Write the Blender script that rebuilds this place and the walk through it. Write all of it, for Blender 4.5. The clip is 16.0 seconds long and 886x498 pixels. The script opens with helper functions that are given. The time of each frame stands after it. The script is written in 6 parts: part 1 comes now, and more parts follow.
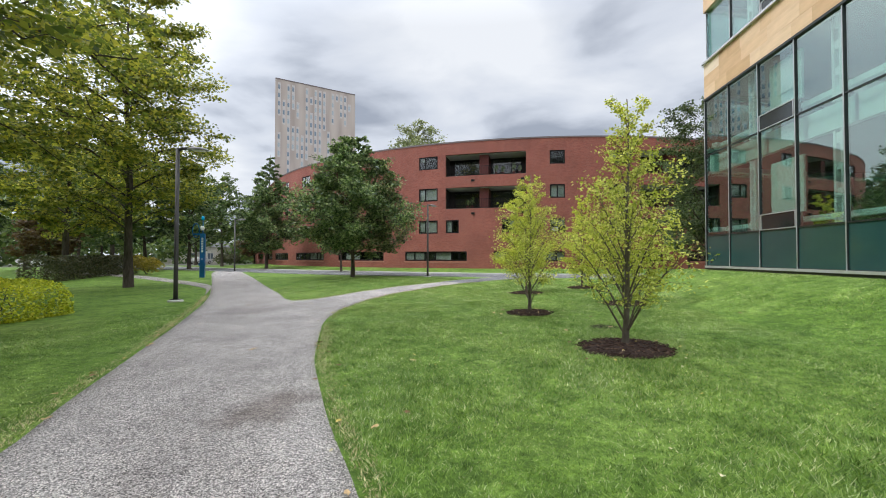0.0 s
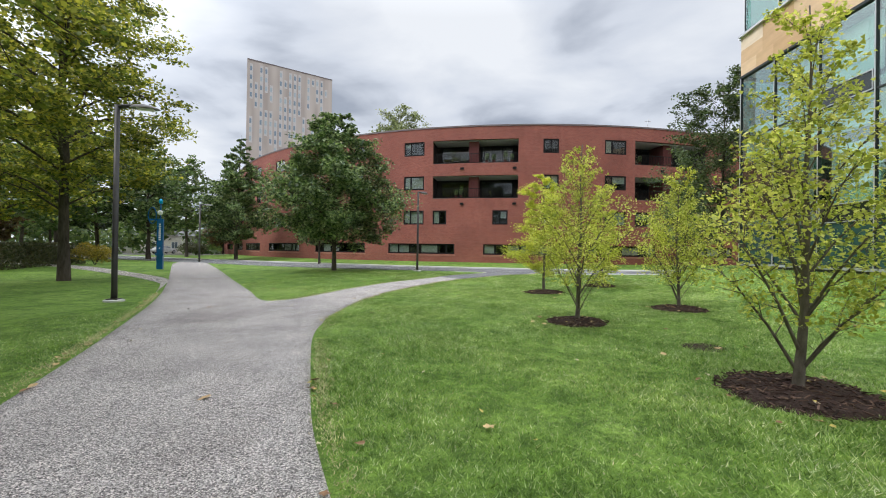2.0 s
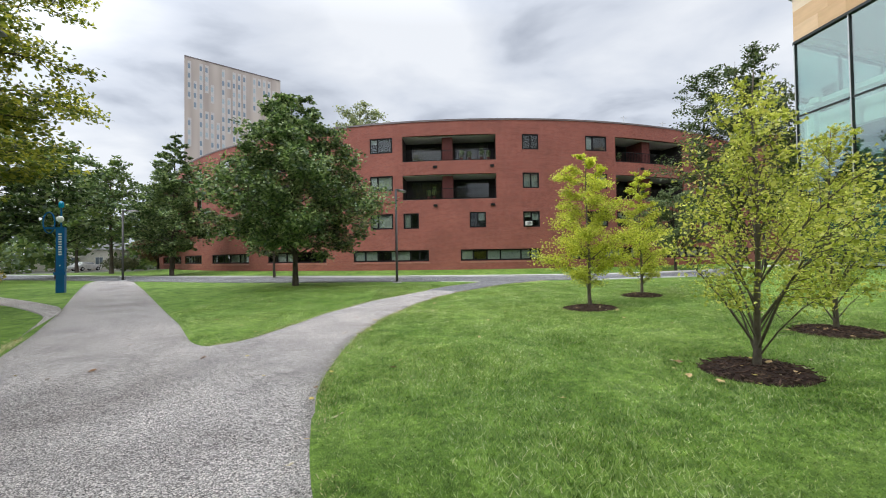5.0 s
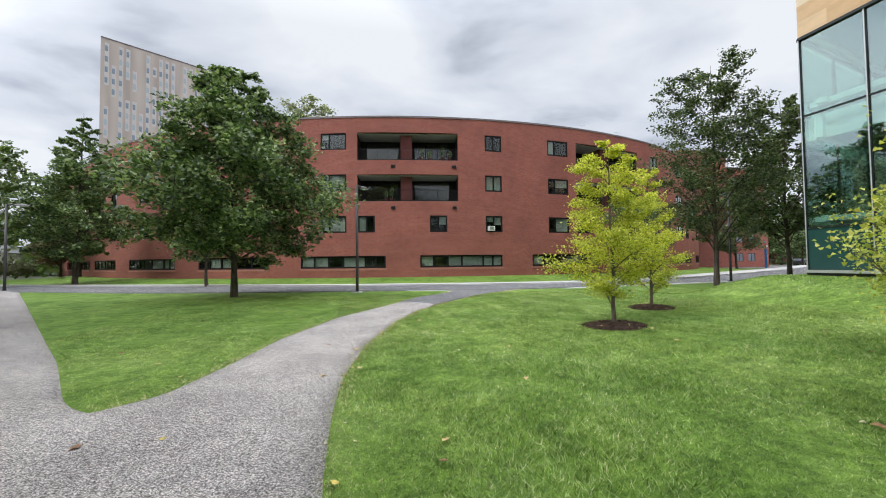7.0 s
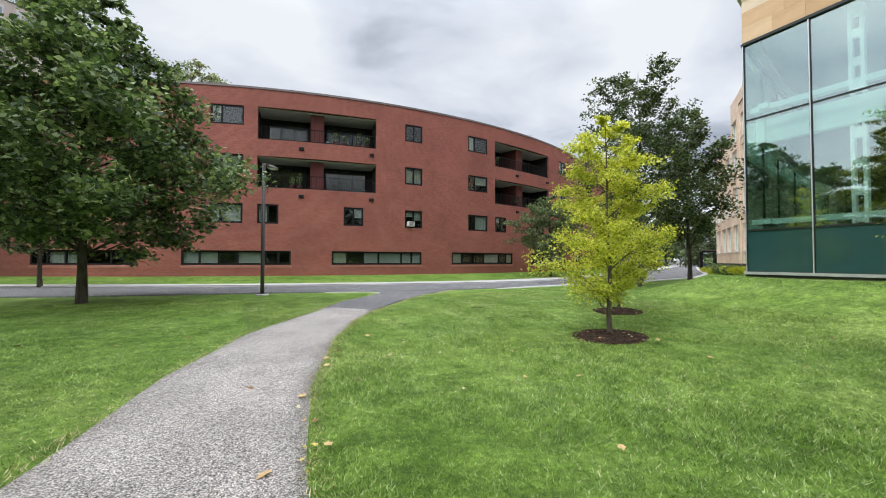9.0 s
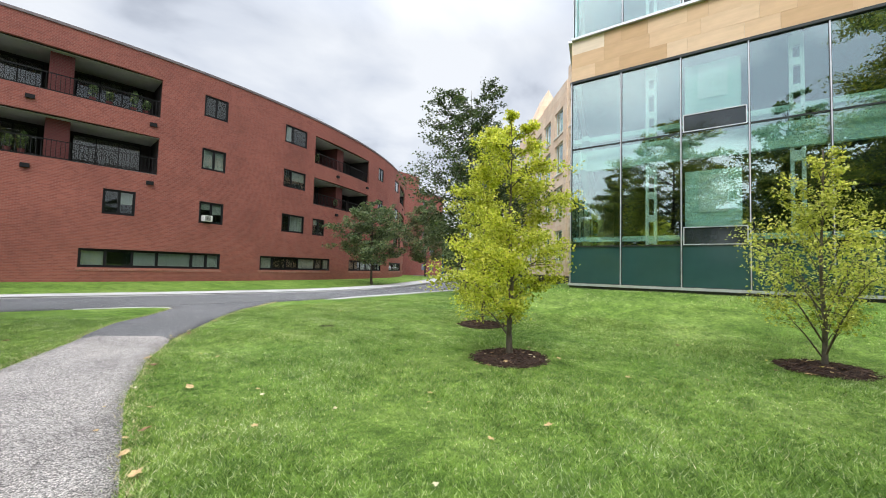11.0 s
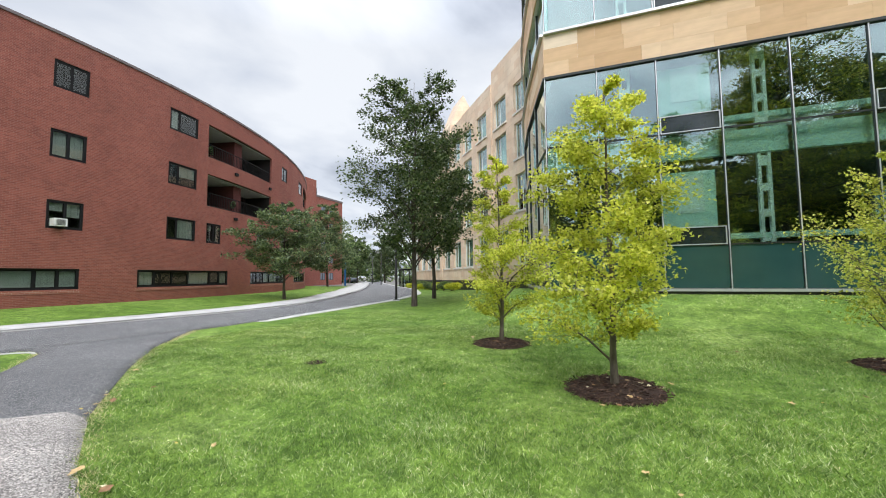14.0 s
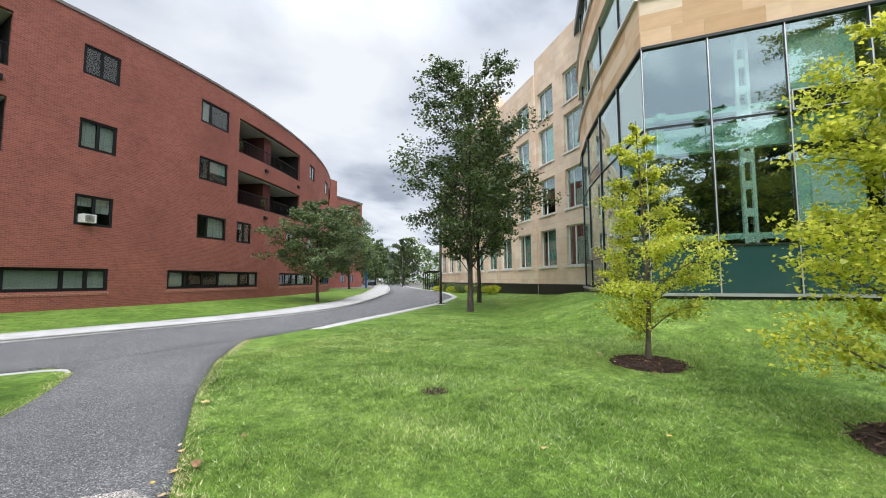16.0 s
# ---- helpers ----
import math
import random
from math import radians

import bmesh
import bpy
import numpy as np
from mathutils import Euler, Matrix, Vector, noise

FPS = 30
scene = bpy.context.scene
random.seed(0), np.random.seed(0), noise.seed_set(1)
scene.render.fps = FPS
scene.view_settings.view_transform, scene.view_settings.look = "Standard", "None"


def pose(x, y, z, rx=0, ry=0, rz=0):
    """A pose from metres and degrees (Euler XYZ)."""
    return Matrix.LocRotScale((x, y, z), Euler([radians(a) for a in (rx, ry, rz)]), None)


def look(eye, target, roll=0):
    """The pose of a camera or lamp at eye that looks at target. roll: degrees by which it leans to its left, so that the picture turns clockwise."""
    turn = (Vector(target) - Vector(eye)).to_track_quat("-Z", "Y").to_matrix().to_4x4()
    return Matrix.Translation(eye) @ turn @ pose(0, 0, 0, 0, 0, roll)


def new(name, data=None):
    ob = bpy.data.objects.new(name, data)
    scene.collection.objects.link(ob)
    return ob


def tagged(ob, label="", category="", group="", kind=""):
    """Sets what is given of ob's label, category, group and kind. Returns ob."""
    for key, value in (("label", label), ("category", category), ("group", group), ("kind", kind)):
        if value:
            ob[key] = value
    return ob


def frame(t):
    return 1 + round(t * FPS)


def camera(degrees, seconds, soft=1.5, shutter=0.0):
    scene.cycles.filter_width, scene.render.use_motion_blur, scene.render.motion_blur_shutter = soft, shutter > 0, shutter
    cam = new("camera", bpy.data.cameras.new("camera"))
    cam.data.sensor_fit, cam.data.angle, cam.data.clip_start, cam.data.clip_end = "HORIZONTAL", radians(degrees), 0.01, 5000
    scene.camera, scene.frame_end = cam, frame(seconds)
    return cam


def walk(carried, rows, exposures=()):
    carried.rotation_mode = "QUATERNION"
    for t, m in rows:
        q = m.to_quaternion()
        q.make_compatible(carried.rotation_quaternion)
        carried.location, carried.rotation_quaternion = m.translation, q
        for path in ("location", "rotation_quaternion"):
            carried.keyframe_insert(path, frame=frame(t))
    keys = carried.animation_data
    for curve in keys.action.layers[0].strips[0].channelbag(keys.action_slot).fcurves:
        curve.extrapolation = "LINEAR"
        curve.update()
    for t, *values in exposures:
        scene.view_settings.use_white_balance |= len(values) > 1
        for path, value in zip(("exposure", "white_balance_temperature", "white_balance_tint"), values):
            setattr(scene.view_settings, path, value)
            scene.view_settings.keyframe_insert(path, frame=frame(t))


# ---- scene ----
cam = camera(95.3, 16.0, 1.0)
METRES, EYE, TILT, LEAN, TURN = 20.5, 1.5, 0.0, 0.0, 5.7
ROWS = [
    (0.0, 0.0, 0.0, 0.0, -0.0, 1.23, -0.05),
    (0.5, -0.013, 0.0289, 0.0012, -1.75, 1.01, -0.2),
    (1.0, -0.025, 0.0596, 0.0002, -2.93, 0.8, -0.52),
    (1.5, -0.0384, 0.0901, 0.0002, -3.54, 0.51, -0.77),
    (2.0, -0.0494, 0.1216, -0.001, -3.46, 0.24, -0.82),
    (2.5, -0.0621, 0.1529, -0.0014, -3.39, 0.07, -0.72),
    (3.0, -0.0722, 0.1842, -0.002, -3.9, 0.14, -0.38),
    (3.5, -0.0847, 0.2167, -0.0022, -5.07, 0.39, 0.04),
    (4.0, -0.0945, 0.2492, -0.0008, -6.78, 0.65, 0.54),
    (6.5, -0.1381, 0.4051, -0.0002, -14.89, 1.9, 0.62),
    (7.0, -0.1454, 0.4361, 0.0004, -17.56, 1.98, 0.66),
    (7.5, -0.1499, 0.4672, -0.0005, -20.6, 1.81, 0.61),
    (8.0, -0.1555, 0.499, -0.0008, -24.01, 1.63, 0.34),
    (10.5, -0.1582, 0.6538, 0.0017, -49.87, 2.3, -0.96),
    (11.0, -0.1534, 0.6791, 0.0017, -59.36, 2.86, -1.48),
    (11.5, -0.151, 0.7033, 0.0027, -70.38, 3.99, -1.9),
    (12.0, -0.145, 0.7239, 0.0033, -79.82, 5.42, -1.49),
    (12.5, -0.1404, 0.7486, 0.0042, -82.79, 5.78, -0.47),
    (13.0, -0.1371, 0.777, 0.0047, -81.36, 4.88, 0.16),
    (13.5, -0.1298, 0.8074, 0.0047, -77.84, 4.28, 0.43),
    (14.0, -0.1225, 0.8393, 0.0043, -74.78, 3.93, 0.57),
    (14.5, -0.1095, 0.8695, 0.0036, -72.55, 3.66, 0.8),
    (15.0, -0.0964, 0.9005, 0.0035, -71.72, 3.58, 0.82),
    (15.5, -0.0795, 0.9276, 0.0032, -72.04, 3.73, 0.73),
    (16.0, -0.0636, 0.9562, 0.0033, -73.12, 4.35, 0.31),
]
walk(cam, [(t, pose(0, 0, EYE, TILT, LEAN, TURN) @ pose(METRES * x, METRES * y, METRES * z, 90 + pitch, roll, yaw)) for t, x, y, z, yaw, pitch, roll in ROWS],
     exposures=[(0.0, 0.13), (1.5, 0.11), (3.0, 0.16), (8.0, 0.11), (11.0, 0.2), (16.0, 0.18)])

# ---- light ----
SUN_ELEV, SUN_AZ = 48.0, 250.0     # degrees; azimuth clockwise from +y
world = bpy.data.worlds.new("overcast_sky")
scene.world = world
world.use_nodes = True
wn, wl = world.node_tree.nodes, world.node_tree.links
wn.clear()


def wnode(kind, **kw):
    n = wn.new(kind)
    for k, v in kw.items():
        n.inputs[k].default_value = v
    return n


sky = wn.new("ShaderNodeTexSky")
sky.sky_type = "NISHITA"
sky.sun_disc = False
sky.sun_elevation, sky.sun_rotation = radians(SUN_ELEV), radians(SUN_AZ)
wco = wn.new("ShaderNodeTexCoord")
wsep = wn.new("ShaderNodeSeparateXYZ")
wl.new(wco.outputs["Generated"], wsep.inputs[0])
# cloud deck: directions projected on a flat layer overhead
wadd = wn.new("ShaderNodeMath"); wadd.operation = "ADD"; wadd.inputs[1].default_value = 0.16
wl.new(wsep.outputs["Z"], wadd.inputs[0])
wmax = wn.new("ShaderNodeMath"); wmax.operation = "MAXIMUM"; wmax.inputs[1].default_value = 0.06
wl.new(wadd.outputs[0], wmax.inputs[0])
wdiv = wn.new("ShaderNodeVectorMath"); wdiv.operation = "DIVIDE"
wcomb = wn.new("ShaderNodeCombineXYZ")
for i in ("X", "Y", "Z"):
    wl.new(wmax.outputs[0], wcomb.inputs[i])
wl.new(wco.outputs["Generated"], wdiv.inputs[0])
wl.new(wcomb.outputs[0], wdiv.inputs[1])
wmap = wn.new("ShaderNodeMapping")
wmap.inputs["Scale"].default_value = (1.0, 1.25, 0.3)
wmap.inputs["Rotation"].default_value = (0, 0, radians(20))
wl.new(wdiv.outputs[0], wmap.inputs[0])
cl1 = wnode("ShaderNodeTexNoise", Scale=1.7, Detail=6.0, Roughness=0.48, Distortion=0.25)
cl2 = wnode("ShaderNodeTexNoise", Scale=0.75, Detail=3.0, Roughness=0.5)
for c in (cl1, cl2):
    wl.new(wmap.outputs[0], c.inputs["Vector"])
wmix = wn.new("ShaderNodeMath"); wmix.operation = "ADD"
wl.new(cl1.outputs["Fac"], wmix.inputs[0]); wl.new(cl2.outputs["Fac"], wmix.inputs[1])
ramp = wn.new("ShaderNodeValToRGB")
ramp.color_ramp.elements[0].position, ramp.color_ramp.elements[0].color = 0.40, (3.5, 3.9, 4.7, 1)
ramp.color_ramp.elements[1].position, ramp.color_ramp.elements[1].color = 0.585, (8.3, 8.6, 9.1, 1)
e = ramp.color_ramp.elements.new(0.48); e.color = (6.4, 6.85, 7.7, 1)
whalf = wn.new("ShaderNodeMath"); whalf.operation = "MULTIPLY"; whalf.inputs[1].default_value = 0.5
wl.new(wmix.outputs[0], whalf.inputs[0]); wl.new(whalf.outputs[0], ramp.inputs[0])
# the deck is brighter overhead than low down
wz = wn.new("ShaderNodeMapRange")
wz.inputs["From Min"].default_value, wz.inputs["From Max"].default_value = 0.5, 1.0
wz.inputs["To Min"].default_value, wz.inputs["To Max"].default_value = 1.0, 2.6
wl.new(wsep.outputs["Z"], wz.inputs["Value"])
# and it glows smoothly towards the hidden sun
wdot = wn.new("ShaderNodeVectorMath"); wdot.operation = "DOT_PRODUCT"
wdot.inputs[1].default_value = (math.sin(radians(SUN_AZ)) * math.cos(radians(SUN_ELEV)), math.cos(radians(SUN_AZ)) * math.cos(radians(SUN_ELEV)), math.sin(radians(SUN_ELEV)))
wl.new(wco.outputs["Generated"], wdot.inputs[0])
wglow = wn.new("ShaderNodeMapRange"); wglow.interpolation_type = "SMOOTHSTEP"
wglow.inputs["From Min"].default_value, wglow.inputs["From Max"].default_value = 0.3, 1.0
wglow.inputs["To Min"].default_value, wglow.inputs["To Max"].default_value = 1.0, 2.45
wl.new(wdot.outputs["Value"], wglow.inputs["Value"])
wboth = wn.new("ShaderNodeMath"); wboth.operation = "MULTIPLY"
wl.new(wz.outputs[0], wboth.inputs[0]); wl.new(wglow.outputs[0], wboth.inputs[1])
wsc = wn.new("ShaderNodeVectorMath"); wsc.operation = "SCALE"
wl.new(ramp.outputs["Color"], wsc.inputs[0]); wl.new(wboth.outputs[0], wsc.inputs["Scale"])
wm = wn.new("ShaderNodeMix"); wm.data_type = "RGBA"; wm.inputs["Factor"].default_value = 0.93
wl.new(sky.outputs[0], wm.inputs["A"]); wl.new(wsc.outputs[0], wm.inputs["B"])
wbg = wn.new("ShaderNodeBackground"); wbg.inputs["Strength"].default_value = 0.1
wout = wn.new("ShaderNodeOutputWorld")
wl.new(wm.outputs["Result"], wbg.inputs["Color"]); wl.new(wbg.outputs[0], wout.inputs[0])

sun = new("sun", bpy.data.lights.new("sun", "SUN"))
sun.data.energy, sun.data.angle, sun.data.color = 1.2, radians(14), (1.0, 0.96, 0.9)
az, el = radians(SUN_AZ), radians(SUN_ELEV)
sun.matrix_world = look((0, 0, 60), (-60 * math.sin(az) * math.cos(el), -60 * math.cos(az) * math.cos(el), 60 - 60 * math.sin(el)))


# ---- materials ----
class Mat:
    """A small builder for node materials."""

    def __init__(self, name):
        self.m = bpy.data.materials.new(name)
        self.m.use_nodes = True
        self.n, self.l = self.m.node_tree.nodes, self.m.node_tree.links
        self.b = self.n["Principled BSDF"]
        self.co = self.n.new("ShaderNodeTexCoord")
        self.space = "Object"

    def link(self, a, b):
        self.l.new(a, b)

    def vec(self, scale=(1, 1, 1)):
        mp = self.n.new("ShaderNodeMapping")
        mp.inputs["Scale"].default_value = scale
        self.l.new(self.co.outputs[self.space], mp.inputs[0])
        return mp.outputs[0]

    def noise(self, scale, detail=4, rough=0.6, stretch=(1, 1, 1), distort=0.0):
        t = self.n.new("ShaderNodeTexNoise")
        t.inputs["Scale"].default_value, t.inputs["Detail"].default_value = scale, detail
        t.inputs["Roughness"].default_value, t.inputs["Distortion"].default_value = rough, distort
        self.l.new(self.vec(stretch), t.inputs["Vector"])
        return t.outputs["Fac"]

    def voronoi(self, scale, out="Color"):
        t = self.n.new("ShaderNodeTexVoronoi")
        t.inputs["Scale"].default_value = scale
        self.l.new(self.vec(), t.inputs["Vector"])
        return t.outputs[out]

    def ramp(self, fac, *stops):
        r = self.n.new("ShaderNodeValToRGB")
        while len(r.color_ramp.elements) < len(stops):
            r.color_ramp.elements.new(0.5)
        for el_, (p, c) in zip(r.color_ramp.elements, stops):
            el_.position, el_.color = p, (*c, 1) if len(c) == 3 else c
        self.l.new(fac, r.inputs[0])
        return r.outputs["Color"]

    def mix(self, a, b, fac=0.5, mode="MIX"):
        x = self.n.new("ShaderNodeMix")
        x.data_type, x.blend_type = "RGBA", mode
        for s, v in (("A", a), ("B", b), ("Factor", fac)):
            if hasattr(v, "links"):
                self.l.new(v, x.inputs[s])
            elif s == "Factor":
                x.inputs[s].default_value = v
            else:
                x.inputs[s].default_value = (*v, 1)
        return x.outputs["Result"]

    def bump(self, h, strength=0.3, dist=0.02):
        b = self.n.new("ShaderNodeBump")
        b.inputs["Strength"].default_value, b.inputs["Distance"].default_value = strength, dist
        self.l.new(h, b.inputs["Height"])
        self.l.new(b.outputs[0], self.b.inputs["Normal"])

    def done(self, color=None, rough=0.7, metal=0.0, spec=0.5):
        if color is not None:
            if hasattr(color, "links"):
                self.l.new(color, self.b.inputs["Base Color"])
            else:
                self.b.inputs["Base Color"].default_value = (*color, 1)
        if hasattr(rough, "links"):
            self.l.new(rough, self.b.inputs["Roughness"])
        else:
            self.b.inputs["Roughness"].default_value = rough
        self.b.inputs["Metallic"].default_value = metal
        self.b.inputs["Specular IOR Level"].default_value = spec
        return self.m


def painted(name, color, rough=0.5, metal=0.0, var=0.15, scale=3.0, spec=0.5):
    """Plain paint or metal with faint unevenness."""
    k = Mat(name)
    n = k.noise(scale, 5)
    d = tuple(c * (1 - var) for c in color)
    b = tuple(min(1, c * (1 + var)) for c in color)
    k.bump(k.noise(scale * 25, 2), 0.06, 0.004)
    return k.done(k.ramp(n, (0.3, d), (0.7, b)), rough, metal, spec)


def island_random(k):
    g = k.n.new("ShaderNodeNewGeometry")
    return g.outputs["Random Per Island"]


def object_random(k):
    g = k.n.new("ShaderNodeObjectInfo")
    return g.outputs["Random"]


def leaf_mat(name, dark, mid, light, spread=0.5):
    k = Mat(name)
    c = k.ramp(island_random(k), (0.05, dark), (0.5, mid), (0.95, light))
    big = k.ramp(k.noise(0.55, 3), (0.3, (0.72, 0.74, 0.72)), (0.7, (1.15, 1.12, 1.05)))
    c = k.mix(c, big, 1.0, "MULTIPLY")
    m = k.done(c, 0.42, 0, 0.5)
    tr = k.n.new("ShaderNodeBsdfTranslucent")
    k.link(k.mix(c, (1.25, 1.3, 0.75), 0.8, "MULTIPLY"), tr.inputs["Color"])
    ms = k.n.new("ShaderNodeMixShader"); ms.inputs[0].default_value = spread
    k.link(k.b.outputs[0], ms.inputs[1]); k.link(tr.outputs[0], ms.inputs[2])
    k.link(ms.outputs[0], k.n["Material Output"].inputs["Surface"])
    return m


def make_grass(name, soil):
    k = Mat(name)
    a = k.noise(0.22, 5, 0.6)
    b = k.noise(3.0, 5, 0.7)
    c = k.noise(60.0, 4, 0.75, (1, 1, 0.3))
    base = k.ramp(a, (0.3, (0.096, 0.184, 0.023)), (0.5, (0.138, 0.240, 0.035)), (0.72, (0.194, 0.286, 0.060)))
    # pale bluish patches paint in the sheen of blades lying over
    base = k.mix(base, k.ramp(k.noise(1.1, 4, 0.65, (1, 0.6, 1)), (0.32, (0.70, 0.76, 0.62)), (0.5, (1, 1, 1)), (0.68, (1.3, 1.2, 1.55))), 1.0, "MULTIPLY")
    base = k.mix(base, k.ramp(b, (0.30, (0.52, 0.58, 0.5)), (0.5, (0.98, 0.98, 0.98)), (0.70, (1.5, 1.42, 1.5))), 1.0, "MULTIPLY")
    base = k.mix(base, k.ramp(c, (0.3, (0.5, 0.53, 0.42)), (0.5, (0.98, 0.98, 0.94)), (0.7, (1.42, 1.36, 1.36))), soil, "MULTIPLY")
    base = k.mix(base, k.ramp(k.noise(13.0, 4, 0.7), (0.3, (0.55, 0.6, 0.5)), (0.5, (1, 1, 1)), (0.7, (1.5, 1.42, 1.55))), 1.0, "MULTIPLY")
    # beyond the campus an assumed town grey, added to keep green bounce off walls
    far = k.n.new("ShaderNodeVectorMath"); far.operation = "LENGTH"
    k.link(k.vec((0.01, 0.01, 0.01)), far.inputs[0])
    base = k.mix(base, k.ramp(k.noise(0.05, 4), (0.3, (0.13, 0.125, 0.115)), (0.7, (0.26, 0.245, 0.225))), k.ramp(far.outputs["Value"], (0.74, (0, 0, 0)), (0.86, (1, 1, 1))))
    k.bump(c, 0.7, 0.04)
    return k.done(base, 0.8, 0, 0.25)


M_GRASS = make_grass("lawn_grass", 1.0)
k = Mat("grass_blade")
# the palest blade tones include painted sheen
c = k.ramp(island_random(k), (0.0, (0.065, 0.13, 0.013)), (0.4, (0.22, 0.37, 0.052)), (0.8, (0.44, 0.59, 0.185)), (0.95, (0.64, 0.73, 0.40)), (1.0, (0.76, 0.71, 0.43)))
c = k.mix(c, k.ramp(k.noise(3.0, 5, 0.7), (0.3, (0.62, 0.68, 0.6)), (0.5, (1, 1, 1)), (0.7, (1.35, 1.28, 1.4))), 1.0, "MULTIPLY")
c = k.mix(c, k.ramp(k.noise(13.0, 4, 0.7), (0.3, (0.6, 0.66, 0.56)), (0.5, (1, 1, 1)), (0.7, (1.4, 1.32, 1.45))), 1.0, "MULTIPLY")
c = k.mix(c, k.ramp(k.noise(0.22, 5), (0.3, (0.8, 0.85, 0.8)), (0.72, (1.2, 1.08, 1.1))), 1.0, "MULTIPLY")
# same sheen patches as on the ground, in the blade colour
c = k.mix(c, k.ramp(k.noise(1.1, 4, 0.65, (1, 0.6, 1)), (0.32, (0.70, 0.76, 0.62)), (0.5, (1, 1, 1)), (0.68, (1.3, 1.2, 1.55))), 1.0, "MULTIPLY")
M_BLADE = k.done(c, 0.5, 0, 0.4)
tr = k.n.new("ShaderNodeBsdfTranslucent"); k.link(c, tr.inputs["Color"])
ms = k.n.new("ShaderNodeMixShader"); ms.inputs[0].default_value = 0.4
k.link(k.b.outputs[0], ms.inputs[1]); k.link(tr.outputs[0], ms.inputs[2]); k.link(ms.outputs[0], k.n["Material Output"].inputs["Surface"])

k = Mat("grit_path")
v = k.voronoi(120.0)
sp = k.n.new("ShaderNodeSeparateColor"); k.link(v, sp.inputs[0])
grit = k.ramp(sp.outputs[0], (0.0, (0.06, 0.055, 0.051)), (0.35, (0.27, 0.25, 0.232)), (0.7, (0.51, 0.475, 0.445)), (1.0, (0.9, 0.85, 0.79)))
wear = k.ramp(k.noise(0.8, 6, 0.65), (0.3, (0.74, 0.72, 0.72)), (0.62, (1.08, 1.06, 1.05)))
c = k.mix(grit, wear, 1.0, "MULTIPLY")
stain = k.ramp(k.noise(0.35, 4, 0.6, (1, 0.45, 1)), (0.58, (1, 1, 1)), (0.72, (0.66, 0.63, 0.62)))
c = k.mix(c, stain, 0.7, "MULTIPLY")
# a damp brown stain where the path widens
ds = k.n.new("ShaderNodeVectorMath"); ds.operation = "DISTANCE"
k.link(k.vec((1.0, 0.6, 1.0)), ds.inputs[0]); ds.inputs[1].default_value = (-2.1, 2.35, 0.0)
dn = k.n.new("ShaderNodeMath"); dn.operation = "ADD"
k.link(ds.outputs["Value"], dn.inputs[0]); k.link(k.noise(1.6, 5, 0.65), dn.inputs[1])
c = k.mix(c, k.ramp(dn.outputs[0], (0.62, (0.62, 0.58, 0.56)), (1.0, (1, 1, 1))), 1.0, "MULTIPLY")
k.bump(k.voronoi(120.0, "Distance"), 0.8, 0.012)
M_PATH = k.done(c, 0.85, 0, 0.3)

k = Mat("asphalt")
v = k.voronoi(130.0)
sp = k.n.new("ShaderNodeSeparateColor"); k.link(v, sp.inputs[0])
grit = k.ramp(sp.outputs[0], (0.0, (0.05, 0.05, 0.052)), (0.55, (0.155, 0.156, 0.16)), (0.9, (0.27, 0.268, 0.265)), (1.0, (0.58, 0.56, 0.53)))
c = k.mix(grit, k.ramp(k.noise(0.6, 6), (0.3, (0.82, 0.82, 0.83)), (0.7, (1.15, 1.15, 1.15))), 1.0, "MULTIPLY")
k.bump(k.voronoi(130.0, "Distance"), 0.8, 0.012)
M_ASPHALT = k.done(c, 0.8, 0, 0.35)

k = Mat("kerb_concrete")
c = k.ramp(k.noise(1.5, 7, 0.65), (0.25, (0.36, 0.35, 0.335)), (0.55, (0.51, 0.50, 0.485)), (0.8, (0.61, 0.60, 0.585)))
k.bump(k.noise(60, 4), 0.2, 0.006)
M_CONCRETE = k.done(c, 0.85)


def brick_mat(name, c1, c2, mortar, tone=1.0):
    k = Mat(name)
    k.space = "UV"
    t = k.n.new("ShaderNodeTexBrick")
    k.link(k.co.outputs["UV"], t.inputs["Vector"])
    for key, val in (("Color1", (*c1, 1)), ("Color2", (*c2, 1)), ("Mortar", (*mortar, 1)), ("Scale", 1.0), ("Mortar Size", 0.011),
                     ("Mortar Smooth", 0.6), ("Bias", -0.1), ("Brick Width", 0.21), ("Row Height", 0.075)):
        t.inputs[key].default_value = val
    c = k.mix(t.outputs["Color"], k.ramp(k.noise(0.35, 6, 0.6), (0.3, (0.82, 0.8, 0.8)), (0.7, (1.13, 1.1, 1.08))), 1.0, "MULTIPLY")
    # paler wash-down streaks, long and upright
    c = k.mix(c, k.ramp(k.noise(0.6, 5, 0.6, (1.0, 0.12, 1)), (0.60, (1, 1, 1)), (0.78, (1.25, 1.28, 1.3))), 0.8, "MULTIPLY")
    k.bump(t.outputs["Fac"], -0.3, 0.006)
    return k.done(c, 0.85, 0, 0.3)


M_BRICK = brick_mat("red_brick", (0.285, 0.090, 0.066), (0.195, 0.058, 0.047), (0.30, 0.145, 0.115))
# darker copy of the red brick, with the balcony recess's shade in its colour
M_DARKBRICK = brick_mat("shaded_pier_brick", (0.13, 0.032, 0.03), (0.10, 0.026, 0.026), (0.14, 0.07, 0.06))
M_SILLBRICK = brick_mat("sill_brick", (0.34, 0.12, 0.09), (0.27, 0.09, 0.07), (0.45, 0.30, 0.25))
M_BLACKFRAME = painted("black_window_frame", (0.009, 0.009, 0.010), 0.62, 0.0, 0.2, 3.0, 0.2)
